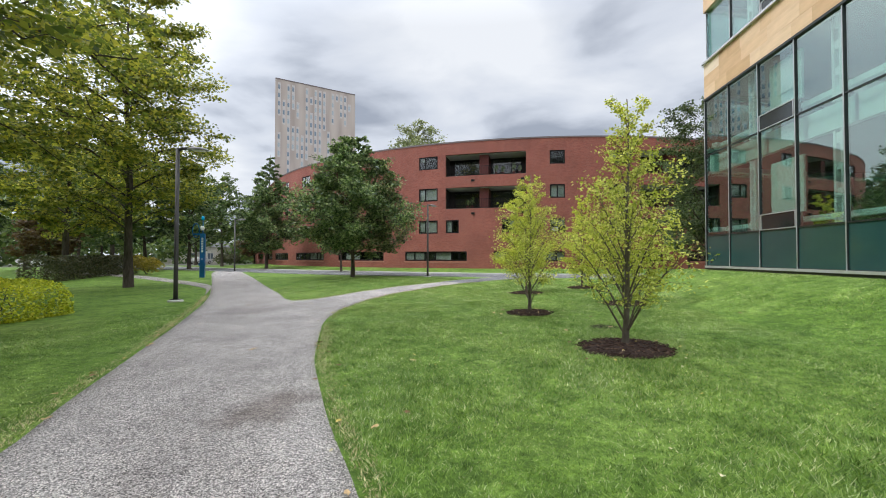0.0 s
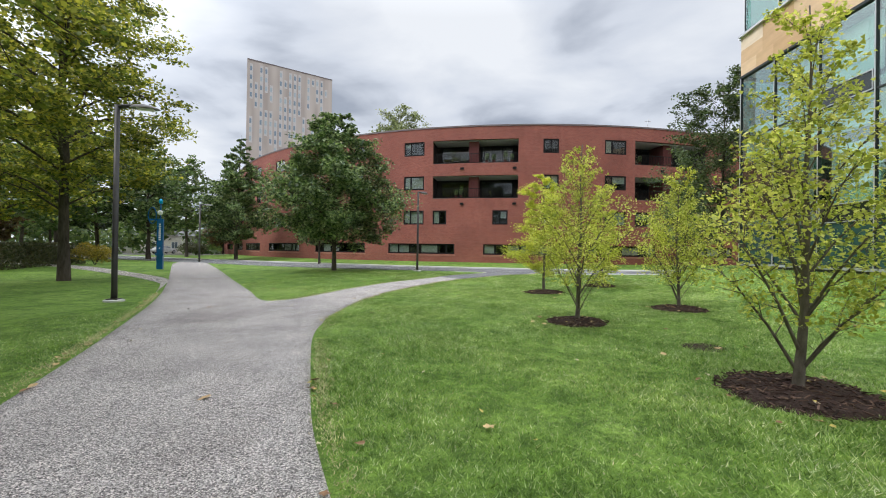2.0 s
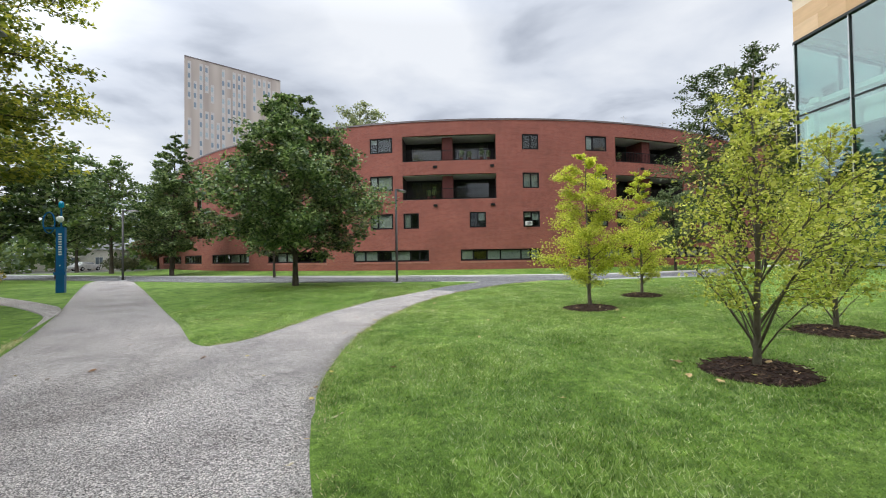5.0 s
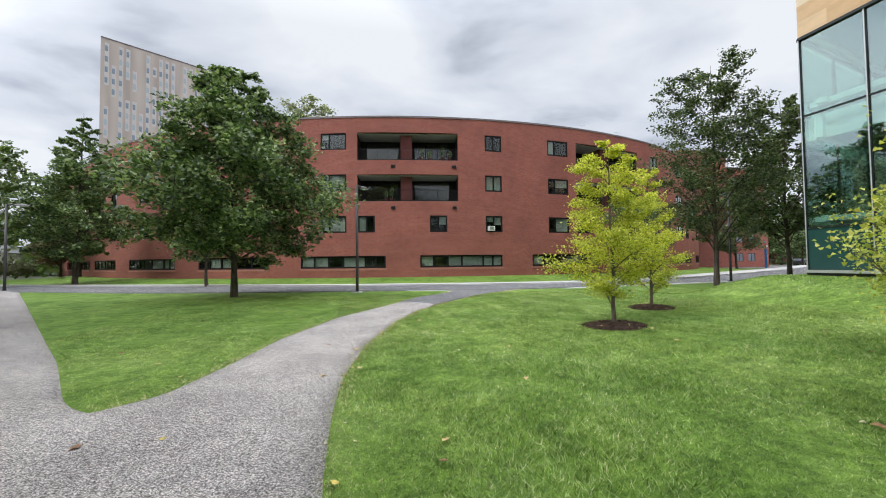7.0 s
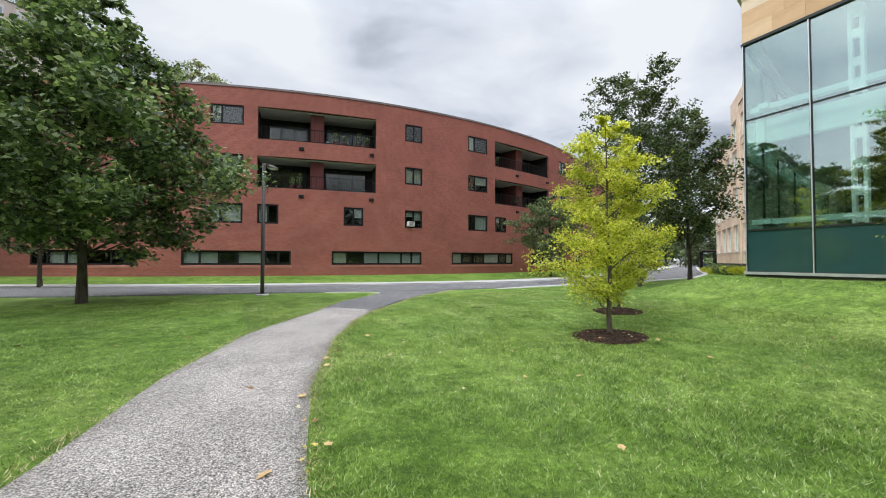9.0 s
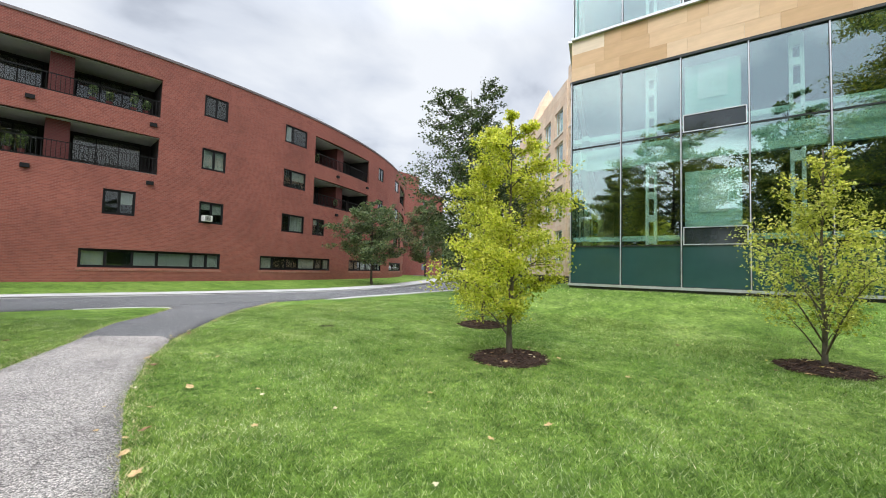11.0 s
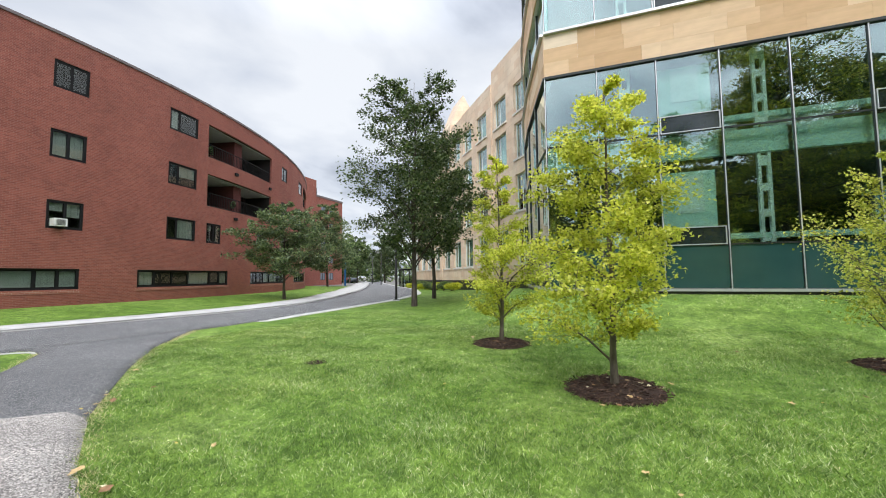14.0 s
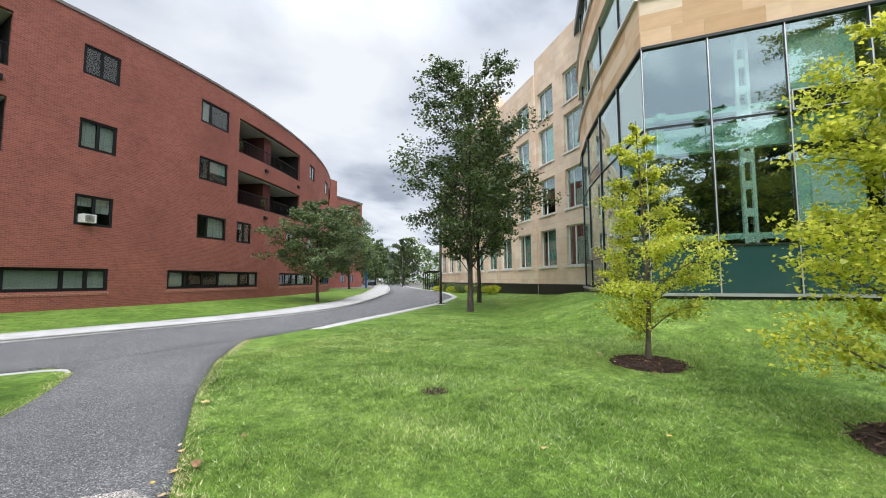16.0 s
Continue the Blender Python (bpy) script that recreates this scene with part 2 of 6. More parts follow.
M_RAIL = painted("dark_rail_metal", (0.010, 0.010, 0.010), 0.6, 0.0, 0.15, 3.0, 0.2)
# balcony recess walls: the recess's shade is put into this near-black colour
M_SHADESHELL = painted("shade_dark_balcony_wall", (0.026, 0.02, 0.02), 0.9)
M_SOFFIT = painted("soffit_plaster", (0.37, 0.36, 0.345), 0.9, 0, 0.08)
M_COPING = painted("roof_coping", (0.16, 0.13, 0.13), 0.5, 0.2)
M_ROOF = painted("flat_roof", (0.18, 0.18, 0.18), 0.9)
M_CURTAIN = painted("pale_blind", (0.38, 0.41, 0.385), 0.9, 0, 0.1, 1.2)
# room darkness behind windows and doors, painted as near-black
M_ROOMSHADE = painted("room_shade_black", (0.035, 0.035, 0.035), 0.9)


def glass_mat(name, tint, gloss_tint=(1, 1, 1), mirror=0.04, rough=0.0):
    k = Mat(name)
    n = k.n
    tr = n.new("ShaderNodeBsdfTransparent"); tr.inputs[0].default_value = (*tint, 1)
    gl = n.new("ShaderNodeBsdfGlossy"); gl.inputs["Color"].default_value = (*gloss_tint, 1); gl.inputs["Roughness"].default_value = rough
    wob = n.new("ShaderNodeBump"); wob.inputs["Strength"].default_value = 0.05; wob.inputs["Distance"].default_value = 0.02
    k.link(k.noise(0.7, 2, 0.4), wob.inputs["Height"]); k.link(wob.outputs[0], gl.inputs["Normal"])
    lw = n.new("ShaderNodeLayerWeight"); lw.inputs["Blend"].default_value = 0.5
    pw = n.new("ShaderNodeMath"); pw.operation = "POWER"; pw.inputs[1].default_value = 4.0
    fr = n.new("ShaderNodeMapRange"); fr.inputs["To Min"].default_value = mirror
    k.link(lw.outputs["Facing"], pw.inputs[0]); k.link(pw.outputs[0], fr.inputs["Value"])
    ms = n.new("ShaderNodeMixShader")
    k.link(fr.outputs[0], ms.inputs[0]); k.link(tr.outputs[0], ms.inputs[1]); k.link(gl.outputs[0], ms.inputs[2])
    k.link(ms.outputs[0], n["Material Output"].inputs["Surface"])
    return k.m


M_GLASS = glass_mat("green_curtain_glass", (0.72, 0.85, 0.81), (0.88, 0.985, 0.98), 0.24)
M_WINGLASS = glass_mat("window_glass", (0.82, 0.85, 0.83), (1, 1, 1), 0.05)
M_TOWERGLASS = painted("tower_window_glass", (0.17, 0.20, 0.24), 0.15, 0.0, 0.4, 0.4)
k = Mat("spandrel_glass")
c = k.ramp(k.noise(0.5, 4), (0.3, (0.018, 0.062, 0.058)), (0.7, (0.030, 0.085, 0.080)))
M_SPANDREL = k.done(c, 0.12, 0, 0.9)
M_VENT = painted("dark_vent_glass", (0.016, 0.024, 0.023), 0.03, 0.0, 0.2, 3.0, 0.8)
M_ALU = painted("aluminium_mullion", (0.62, 0.63, 0.64), 0.35, 0.6, 0.06)
M_DARKALU = painted("dark_transom", (0.03, 0.035, 0.035), 0.4, 0.3)
M_SLABEDGE = painted("pale_green_slab_edge", (0.60, 0.80, 0.73), 0.6, 0, 0.06)
M_LADDER = painted("white_steel_post", (0.82, 0.88, 0.85), 0.5, 0, 0.05)
# inner walls coloured darker than they are, to give a dim interior
M_INNERWALL = painted("shaded_office_wall", (0.085, 0.1, 0.09), 0.9)
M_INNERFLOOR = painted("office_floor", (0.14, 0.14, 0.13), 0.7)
M_PLINTH = painted("black_granite_plinth", (0.015, 0.015, 0.017), 0.35)

k = Mat("tan_stone_slab")
c = k.ramp(object_random(k), (0.0, (0.62, 0.41, 0.235)), (0.45, (0.74, 0.52, 0.325)), (0.8, (0.80, 0.60, 0.41)), (1.0, (0.84, 0.70, 0.54)))
c = k.mix(c, k.ramp(k.noise(1.3, 5, 0.6, (0.6, 0.6, 3)), (0.3, (0.88, 0.85, 0.82)), (0.7, (1.1, 1.08, 1.06))), 1.0, "MULTIPLY")
k.bump(k.noise(40, 4), 0.15, 0.004)
M_STONE = k.done(c, 0.8, 0, 0.3)
k = Mat("tan_stone_wall")
k.space = "UV"
t = k.n.new("ShaderNodeTexBrick")
k.link(k.co.outputs["UV"], t.inputs["Vector"])
for key, val in (("Color1", (0.74, 0.56, 0.405, 1)), ("Color2", (0.80, 0.66, 0.51, 1)), ("Mortar", (0.54, 0.41, 0.30, 1)), ("Scale", 1.0), ("Mortar Size", 0.006),
                 ("Brick Width", 1.05), ("Row Height", 0.52), ("Bias", 0.0)):
    t.inputs[key].default_value = val
c = k.mix(t.outputs["Color"], k.ramp(k.noise(0.9, 5), (0.3, (0.88, 0.86, 0.84)), (0.7, (1.08, 1.07, 1.06))), 1.0, "MULTIPLY")
k.bump(t.outputs["Fac"], -0.3, 0.006)
M_STONEWALL = k.done(c, 0.82, 0, 0.3)
M_SILL = painted("pale_stone_sill", (0.72, 0.68, 0.62), 0.8)
M_WHITEFRAME = painted("white_window_frame", (0.75, 0.77, 0.76), 0.5)
k = Mat("tower_cladding")
k.space = "UV"
c = k.ramp(k.noise(0.16, 2, 0.3, (2.6, 0.4, 1)), (0.3, (0.40, 0.335, 0.30)), (0.5, (0.48, 0.41, 0.37)), (0.7, (0.55, 0.48, 0.435)))
M_TOWER = k.done(c, 0.8, 0, 0.3)
k = Mat("bark")
c = k.ramp(k.noise(9, 6, 0.65, (1, 1, 0.25)), (0.3, (0.035, 0.028, 0.022)), (0.7, (0.12, 0.10, 0.082)))
k.bump(k.noise(22, 5, 0.7, (1, 1, 0.3)), 0.7, 0.03)
M_BARK = k.done(c, 0.9, 0, 0.2)
k = Mat("young_bark")
c = k.ramp(k.noise(14, 5, 0.65, (1, 1, 0.4)), (0.3, (0.075, 0.062, 0.048)), (0.7, (0.185, 0.155, 0.125)))
k.bump(k.noise(40, 4), 0.5, 0.01)
M_YBARK = k.done(c, 0.85, 0, 0.2)
M_STRAW = painted("dry_straw_grass", (0.60, 0.53, 0.29), 0.8, 0, 0.35, 30)
M_GINKGO = leaf_mat("yellow_green_leaf", (0.34, 0.39, 0.04), (0.62, 0.645, 0.10), (0.90, 0.85, 0.22), 0.52)
M_GINKGO2 = leaf_mat("olive_green_leaf", (0.30, 0.345, 0.05), (0.57, 0.59, 0.13), (0.88, 0.83, 0.29), 0.52)
M_OAK = leaf_mat("oak_leaf", (0.035, 0.07, 0.024), (0.105, 0.175, 0.062), (0.34, 0.42, 0.20), 0.35)
M_LOCUST = leaf_mat("locust_leaf", (0.032, 0.056, 0.022), (0.076, 0.12, 0.047), (0.19, 0.235, 0.105), 0.36)
M_VERGE = leaf_mat("grey_green_leaf", (0.055, 0.092, 0.045), (0.13, 0.19, 0.09), (0.27, 0.325, 0.17), 0.4)
M_PIN = leaf_mat("yellowing_oak_leaf", (0.08, 0.116, 0.026), (0.215, 0.25, 0.052), (0.52, 0.475, 0.085), 0.58)
# oak leaf darkened to paint in crowns that show their shaded side
M_SHADELEAF = leaf_mat("shaded_oak_leaf", (0.02, 0.036, 0.014), (0.042, 0.07, 0.026), (0.09, 0.13, 0.05), 0.3)
M_PALELEAF = leaf_mat("pale_olive_leaf", (0.13, 0.16, 0.08), (0.24, 0.27, 0.15), (0.40, 0.42, 0.26), 0.45)
M_FARLEAF = leaf_mat("wood_leaf", (0.055, 0.10, 0.032), (0.11, 0.175, 0.056), (0.22, 0.28, 0.10), 0.45)
M_RUST = leaf_mat("rusty_leaf", (0.10, 0.055, 0.03), (0.17, 0.10, 0.055), (0.22, 0.16, 0.08), 0.4)
M_HEDGE = leaf_mat("hedge_leaf", (0.32, 0.38, 0.03), (0.56, 0.60, 0.055), (0.78, 0.74, 0.11), 0.45)
k = Mat("mulch")
c = k.ramp(k.noise(30, 5, 0.7), (0.3, (0.018, 0.012, 0.010)), (0.7, (0.075, 0.045, 0.034)))
k.bump(k.noise(35, 4, 0.7), 0.9, 0.03)
M_MULCH = k.done(c, 0.95, 0, 0.2)
M_POLE = painted("lamp_post_paint", (0.045, 0.042, 0.040), 0.45, 0.3)
M_LAMPHEAD = painted("lamp_head_metal", (0.16, 0.15, 0.145), 0.4, 0.5)
M_BLUE = painted("blue_enamel", (0.004, 0.115, 0.30), 0.35, 0.0, 0.12)
M_WHITE = painted("white_plastic", (0.75, 0.75, 0.73), 0.5)


# ---- mesh helpers ----
class Geo:
    """Collects vertices, faces and texture coordinates for one mesh."""

    def __init__(self):
        self.v, self.f, self.uv = [], [], []

    def quad(self, a, b, c, d, uv=None):
        i = len(self.v)
        self.v += [a, b, c, d]
        self.f.append((i, i + 1, i + 2, i + 3))
        self.uv += uv or [(0, 0), (1, 0), (1, 1), (0, 1)]

    def hexa(self, p):
        """A block from 8 corners: bottom loop of 4, top loop of 4."""
        i = len(self.v)
        self.v += [tuple(q) for q in p]
        for f in ((3, 2, 1, 0), (4, 5, 6, 7), (0, 1, 5, 4), (1, 2, 6, 5), (2, 3, 7, 6), (3, 0, 4, 7)):
            self.f.append(tuple(i + j for j in f))
            a, b, d = (Vector(p[f[0]]), Vector(p[f[1]]), Vector(p[f[3]]))
            w, h = (b - a).length, (d - a).length
            self.uv += [(0, 0), (w, 0), (w, h), (0, h)]
        return self

    def box(self, x0, y0, z0, x1, y1, z1, m=None):
        p = [(x0, y0, z0), (x1, y0, z0), (x1, y1, z0), (x0, y1, z0), (x0, y0, z1), (x1, y0, z1), (x1, y1, z1), (x0, y1, z1)]
        if m is not None:
            p = [tuple(m @ Vector(q)) for q in p]
        return self.hexa(p)

    def tube(self, pts, radii, n=6, cap=True):
        pts = [Vector(p) for p in pts]
        rings = []
        for j, p in enumerate(pts):
            d = (pts[min(j + 1, len(pts) - 1)] - pts[max(j - 1, 0)]).normalized()
            s = d.cross(Vector((0.31, 0.95, 0.05))).normalized()
            u = d.cross(s)
            i = len(self.v)
            for q in range(n):
                a = 2 * math.pi * q / n
                self.v.append(tuple(p + (s * math.cos(a) + u * math.sin(a)) * radii[j]))
            rings.append(i)
        for a, b in zip(rings, rings[1:]):
            for q in range(n):
                r = (q + 1) % n
                self.f.append((a + q, a + r, b + r, b + q))
                self.uv += [(0, 0), (1, 0), (1, 1), (0, 1)]
        if cap:
            for a, rev in ((rings[0], True), (rings[-1], False)):
                f = tuple(a + q for q in range(n))
                self.f.append(f[::-1] if rev else f)
                self.uv += [(0, 0)] * n
        return self

    def mesh(self, name, material, smooth=False):
        me = bpy.data.meshes.new(name)
        me.from_pydata(self.v, [], self.f)
        lay = me.uv_layers.new(name="UVMap")
        lay.data.foreach_set("uv", np.array(self.uv, dtype=np.float32).ravel())
        me.materials.append(material)
        if smooth:
            me.polygons.foreach_set("use_smooth", [True] * len(me.polygons))
        me.update()
        return me


def part(name, g, material, parent=None, label="", smooth=False, at=None):
    """One mesh object from a Geo or a ready mesh, under its thing."""
    me = g if isinstance(g, bpy.types.Mesh) else g.mesh(name, material, smooth)
    ob = new(name, me)
    if parent is not None:
        ob.parent = parent
    if at is not None:
        ob.matrix_basis = at
    if label:
        ob["label"] = label
    return ob


def thing(name, label, category, at=(0, 0, 0), rz=0.0, group="", kind=""):
    ob = new(name)
    ob.empty_display_size = 0.2
    ob.matrix_basis = pose(*at, 0, 0, rz)
    return tagged(ob, label, category, group, kind)


def raw_mesh(name, verts, faces, material, smooth=False):
    """A mesh straight from arrays; faces all of one size."""
    verts, faces = np.asarray(verts, np.float32), np.asarray(faces, np.int32)
    me = bpy.data.meshes.new(name)
    n, s = faces.shape
    me.vertices.add(len(verts)); me.vertices.foreach_set("co", verts.ravel())
    me.loops.add(n * s); me.loops.foreach_set("vertex_index", faces.ravel())
    me.polygons.add(n); me.polygons.foreach_set("loop_start", np.arange(0, n * s, s, dtype=np.int32))
    me.update(calc_edges=True)
    me.materials.append(material)
    if smooth:
        me.polygons.foreach_set("use_smooth", np.ones(n, bool))
    return me


def sstep(a, b, x):
    t = np.clip((np.asarray(x, float) - a) / (b - a), 0, 1)
    return t * t * (3 - 2 * t)


# ---- plan ----
ARC_C, ARC_R = (6.65, 89.65), 49.02          # curved brick front
FRONT = [(9.53, 4.9), (9.53, 18.34), (11.8, 18.97), (14.2, 19.62), (16.8, 20.2), (19.5, 20.62), (22.3, 20.9)]   # glass front
OUTLINE = [(9.53, -30)] + FRONT[1:5] + [(21.2, 20.8), (45.4, 39.94), (66.0, 53.0)]


def seg_dist(x, y, a, b):
    ax, ay = a
    dx, dy = b[0] - ax, b[1] - ay
    t = np.clip(((x - ax) * dx + (y - ay) * dy) / (dx * dx + dy * dy), 0, 1)
    return np.hypot(x - ax - t * dx, y - ay - t * dy)


def ground_z(x, y):
    """Height of the lawn: nearly flat, a grassy bank rises to the glass building."""
    x, y = np.asarray(x, float), np.asarray(y, float)
    d = np.min([seg_dist(x, y, a, b) for a, b in zip(OUTLINE, OUTLINE[1:])], axis=0)
    inside = (x > 9.53) & (y < np.interp(x, [p[0] for p in OUTLINE[1:]], [p[1] for p in OUTLINE[1:]]))
    d = np.where(inside, 0, d)
    h = np.interp(x, [9, 16, 24, 34, 60], [1.0, 0.95, 0.45, 0.12, 0.0])
    z = 0.15 * sstep(17, 28, y) + 0.25 * sstep(6.0, 1.0, np.hypot(x - ARC_C[0], y - ARC_C[1]) - ARC_R)
    z = z + h * (0.86 * sstep(4.3, 0.5, d) + 0.14 * sstep(11, 3.5, d))
    return z


def gz(x, y):
    return float(ground_z(x, y))


def resample(pts, n):
    p = np.array(pts, float)
    s = np.r_[0, np.cumsum(np.hypot(*np.diff(p, axis=0).T))]
    s /= s[-1]
    # ease corners with a dense cubic-free smoothing
    q = np.linspace(0, 1, n)
    o = np.c_[np.interp(q, s, p[:, 0]), np.interp(q, s, p[:, 1])]
    for _ in range(4):
        o[1:-1] = 0.25 * o[:-2] + 0.5 * o[1:-1] + 0.25 * o[2:]
    return o


def ribbon(name, left, right, lift, material, n=120, across=8, edge=0.0, sink=0):
    """A strip of paving that follows the ground, with an edge that drops to it."""
    a, b = resample(left, n), resample(right, n)
    t = np.linspace(0, 1, across)[None, :, None]
    g = a[:, None, :] * (1 - t) + b[:, None, :] * t
    z = ground_z(g[..., 0], g[..., 1]) + lift
    if sink:
        z[:sink] -= np.linspace(0.02, 0, sink)[:, None]
    z[:, 0] -= edge; z[:, -1] -= edge
    # the edges turn down into the ground
    g = np.concatenate([g[:, :1], g, g[:, -1:]], 1)
    z = np.concatenate([z[:, :1] - 0.06, z, z[:, -1:] - 0.06], 1)
    across += 2
    v = np.dstack([g, z]).reshape(-1, 3)
    i = np.arange(n * across).reshape(n, across)
    f = np.stack([i[:-1, :-1], i[:-1, 1:], i[1:, 1:], i[1:, :-1]], -1).reshape(-1, 4)
    ob = new(name, raw_mesh(name, v, f, material, True))
    return ob


# ---- ground, paths, road ----
gx = np.unique(np.r_[np.linspace(-3000, -200, 8), np.linspace(-200, -50, 14), np.linspace(-50, -14, 30), np.linspace(-14, 13, 82), np.linspace(13, 60, 44), np.linspace(60, 200, 14), np.linspace(200, 3000, 8)])
gy = np.unique(np.r_[np.linspace(-3000, -200, 8), np.linspace(-200, -10, 16), np.linspace(-10, 42, 150), np.linspace(42, 120, 40), np.linspace(120, 3000, 12)])
X, Y = np.meshgrid(gx, gy)
i = np.arange(X.size).reshape(X.shape)
ground = new("ground", raw_mesh("ground", np.c_[X.ravel(), Y.ravel(), ground_z(X, Y).ravel()],
             np.stack([i[:-1, :-1], i[:-1, 1:], i[1:, 1:], i[1:, :-1]], -1).reshape(-1, 4), M_GRASS, True))
tagged(ground, "mown green lawn rising to a grassy bank", "lawn", kind="structure")

MAIN_L = [(-2.2, -14), (-2.6, -6), (-2.9, -2), (-3.3, 1), (-3.7, 2.8), (-4.2, 3.5), (-4.9, 4.8), (-6.7, 8.1), (-7.8, 10), (-9.2, 12.4), (-10.7, 14.8), (-13.6, 19.0), (-16.6, 23.2), (-23.6, 33), (-26.0, 37.0)]
MAIN_R = [(2.2, -14), (1.6, -6), (0.9, -2), (0.2, 0.6), (-0.7, 2.5), (-1.3, 3.5), (-2.4, 5.7), (-3.1, 7.6), (-3.6, 9), (-4.1, 11.3), (-5.4, 12.9), (-6.8, 13.6), (-8.4, 16.1), (-20.5, 33), (-22.6, 36.0)]
SIDE_L = [(-5.6, 9.4), (-6.5, 11.6), (-6.8, 13.3), (-6.1, 13.9), (-5.75, 15.4), (-5.4, 17.4), (-4.4, 20.2), (-2.3, 23.5), (-2.0, 24.0)]
SIDE_R = [(-3.52, 8.7), (-3.8, 9.7), (-4.03, 10.68), (-4.1, 11.5), (-4.12, 12.9), (-4.04, 14.28), (-3.74, 16.2), (-2.9, 19.1), (-2.1, 20.9), (-1.2, 22.4), (-0.85, 22.85)]
TAR_L = [(-2.42, 23.31), (-1.53, 24.8), (-0.5, 25.85), (0.14, 26.67), (0.46, 27.1), (0.58, 27.5), (0.5, 28.0)]
TAR_R = [(-1.33, 22.2), (0.3, 24.2), (1.9, 25.9), (4.6, 28.0)]
BACK_L = [(-10.9, 14.9), (-13.2, 18.2), (-16.2, 20.6), (-24.1, 25.4), (-40, 33)]
BACK_R = [(-13.5, 19.0), (-14.6, 20.4), (-16.9, 22.1), (-24.6, 27.2), (-40, 35)]
ROAD_N = [(-75, 58), (-45, 46), (-31, 39.5), (-21.6, 35), (-16, 32.1), (-10, 30.0), (-0.4, 28.3), (0.4, 27.78), (4.6, 27.4), (7.7, 27.6), (12, 27.9), (17.8, 28.6), (25.9, 30.6), (35.1, 35.2), (52.3, 46.5), (78, 63), (125, 90)]
ROAD_F = [(-78, 66), (-50, 54.5), (-36, 47.5), (-28.7, 43.6), (-20.1, 39.9), (-12.1, 36.6), (-5, 33.8), (1.5, 32.3), (6.7, 31.5), (8.9, 31.3), (12.8, 31.6), (19.1, 34), (33.7, 40.9), (46, 47.8), (60, 56), (85, 71), (130, 97)]
WALK_B = [(-79, 69), (-52, 57.5), (-38, 50.3), (-30, 46.3), (-20.8, 42.2), (-12.8, 38.7), (-5.1, 35.9), (1.7, 34.4), (8.0, 33.6), (11.2, 33.8), (17.5, 35.6), (30.5, 41.9), (44, 50), (58, 58.2), (83, 73.5), (128, 99.5)]
tagged(ribbon("pavement_path", MAIN_L, MAIN_R, 0.016, M_PATH, 220, 10, 0.02), "worn grey grit footpath across the lawn", "path", kind="structure")
tagged(ribbon("pavement_side_path", SIDE_L, SIDE_R, 0.021, M_PATH, 120, 8, 0.02, 14), "grey grit footpath branching to the road", "path", kind="structure")
tagged(ribbon("pavement_tarmac_apron", TAR_L, TAR_R, 0.025, M_ASPHALT, 50, 8, 0.0, 3), "dark tarmac end of the footpath", "path", kind="structure")
tagged(ribbon("pavement_back_path", BACK_L, BACK_R, 0.012, M_PATH, 80, 6, 0.01), "narrow pale footpath under the trees", "path", kind="structure")
tagged(ribbon("road", ROAD_N, ROAD_F, 0.028, M_ASPHALT, 240, 8), "grey asphalt campus road", "road", kind="structure")
tagged(ribbon("pavement_walk", ROAD_F, WALK_B, 0.06, M_CONCRETE, 240, 4, 0.0), "pale concrete walk along the road", "pavement", kind="structure")


def offset(pts, d):
    p = np.array(pts, float)
    t = np.gradient(p, axis=0)
    t /= np.hypot(*t.T)[:, None]
    return [tuple(q) for q in p + d * np.c_[t[:, 1], -t[:, 0]]]


def kerb(name, line, width, height, n=120):
    """A kerb stone strip with a rounded top edge."""
    a = resample(line, n)
    t = np.gradient(a, axis=0); t /= np.hypot(*t.T)[:, None]
    nrm = np.c_[t[:, 1], -t[:, 0]]
    prof = [(0, -0.05), (0, height - 0.02), (0.02, height), (width - 0.02, height), (width, height - 0.02), (width, -0.05)]
    v = []
    for q, m in zip(a, nrm):
        z = gz(*q) - 0.07 * max(0.0, 1 - min(len(v) // 6, n - 1 - len(v) // 6) / 3.0)
        v += [(q[0] + m[0] * o, q[1] + m[1] * o, z + h) for o, h in prof]
    i = np.arange(n * 6).reshape(n, 6)
    f = np.stack([i[:-1, :-1], i[1:, :-1], i[1:, 1:], i[:-1, 1:]], -1).reshape(-1, 4)
    return tagged(new(name, raw_mesh(name, v, f, M_CONCRETE)), "pale concrete kerb edging the road", "kerb", kind="structure")


near_line = resample(ROAD_N, 400)
kerb("kerb_near", [tuple(p) for p in near_line if p[0] > 4.7], 0.4, 0.045)
kerb("kerb_far", [tuple(p) for p in resample(ROAD_F, 300)], -0.18, 0.09, 240)
kerb("kerb_island", [tuple(p) for p in near_line if -2.0 < p[0] < 0.0] + [(0.36, 27.8), (0.56, 27.5), (0.46, 27.15)], 0.07, 0.02, 60)

# ---- curved brick apartment house ----
S_TAN = -45.0      # further on the front runs straight


def arc(s, out, z):
    """Place on the curved front: s metres along it, out metres in front of it."""
    a = max(s, S_TAN) / ARC_R
    r, k = ARC_R + out, min(0.0, s - S_TAN)
    return (ARC_C[0] + r * math.sin(a) + k * math.cos(a), ARC_C[1] - r * math.cos(a) + k * math.sin(a), z)


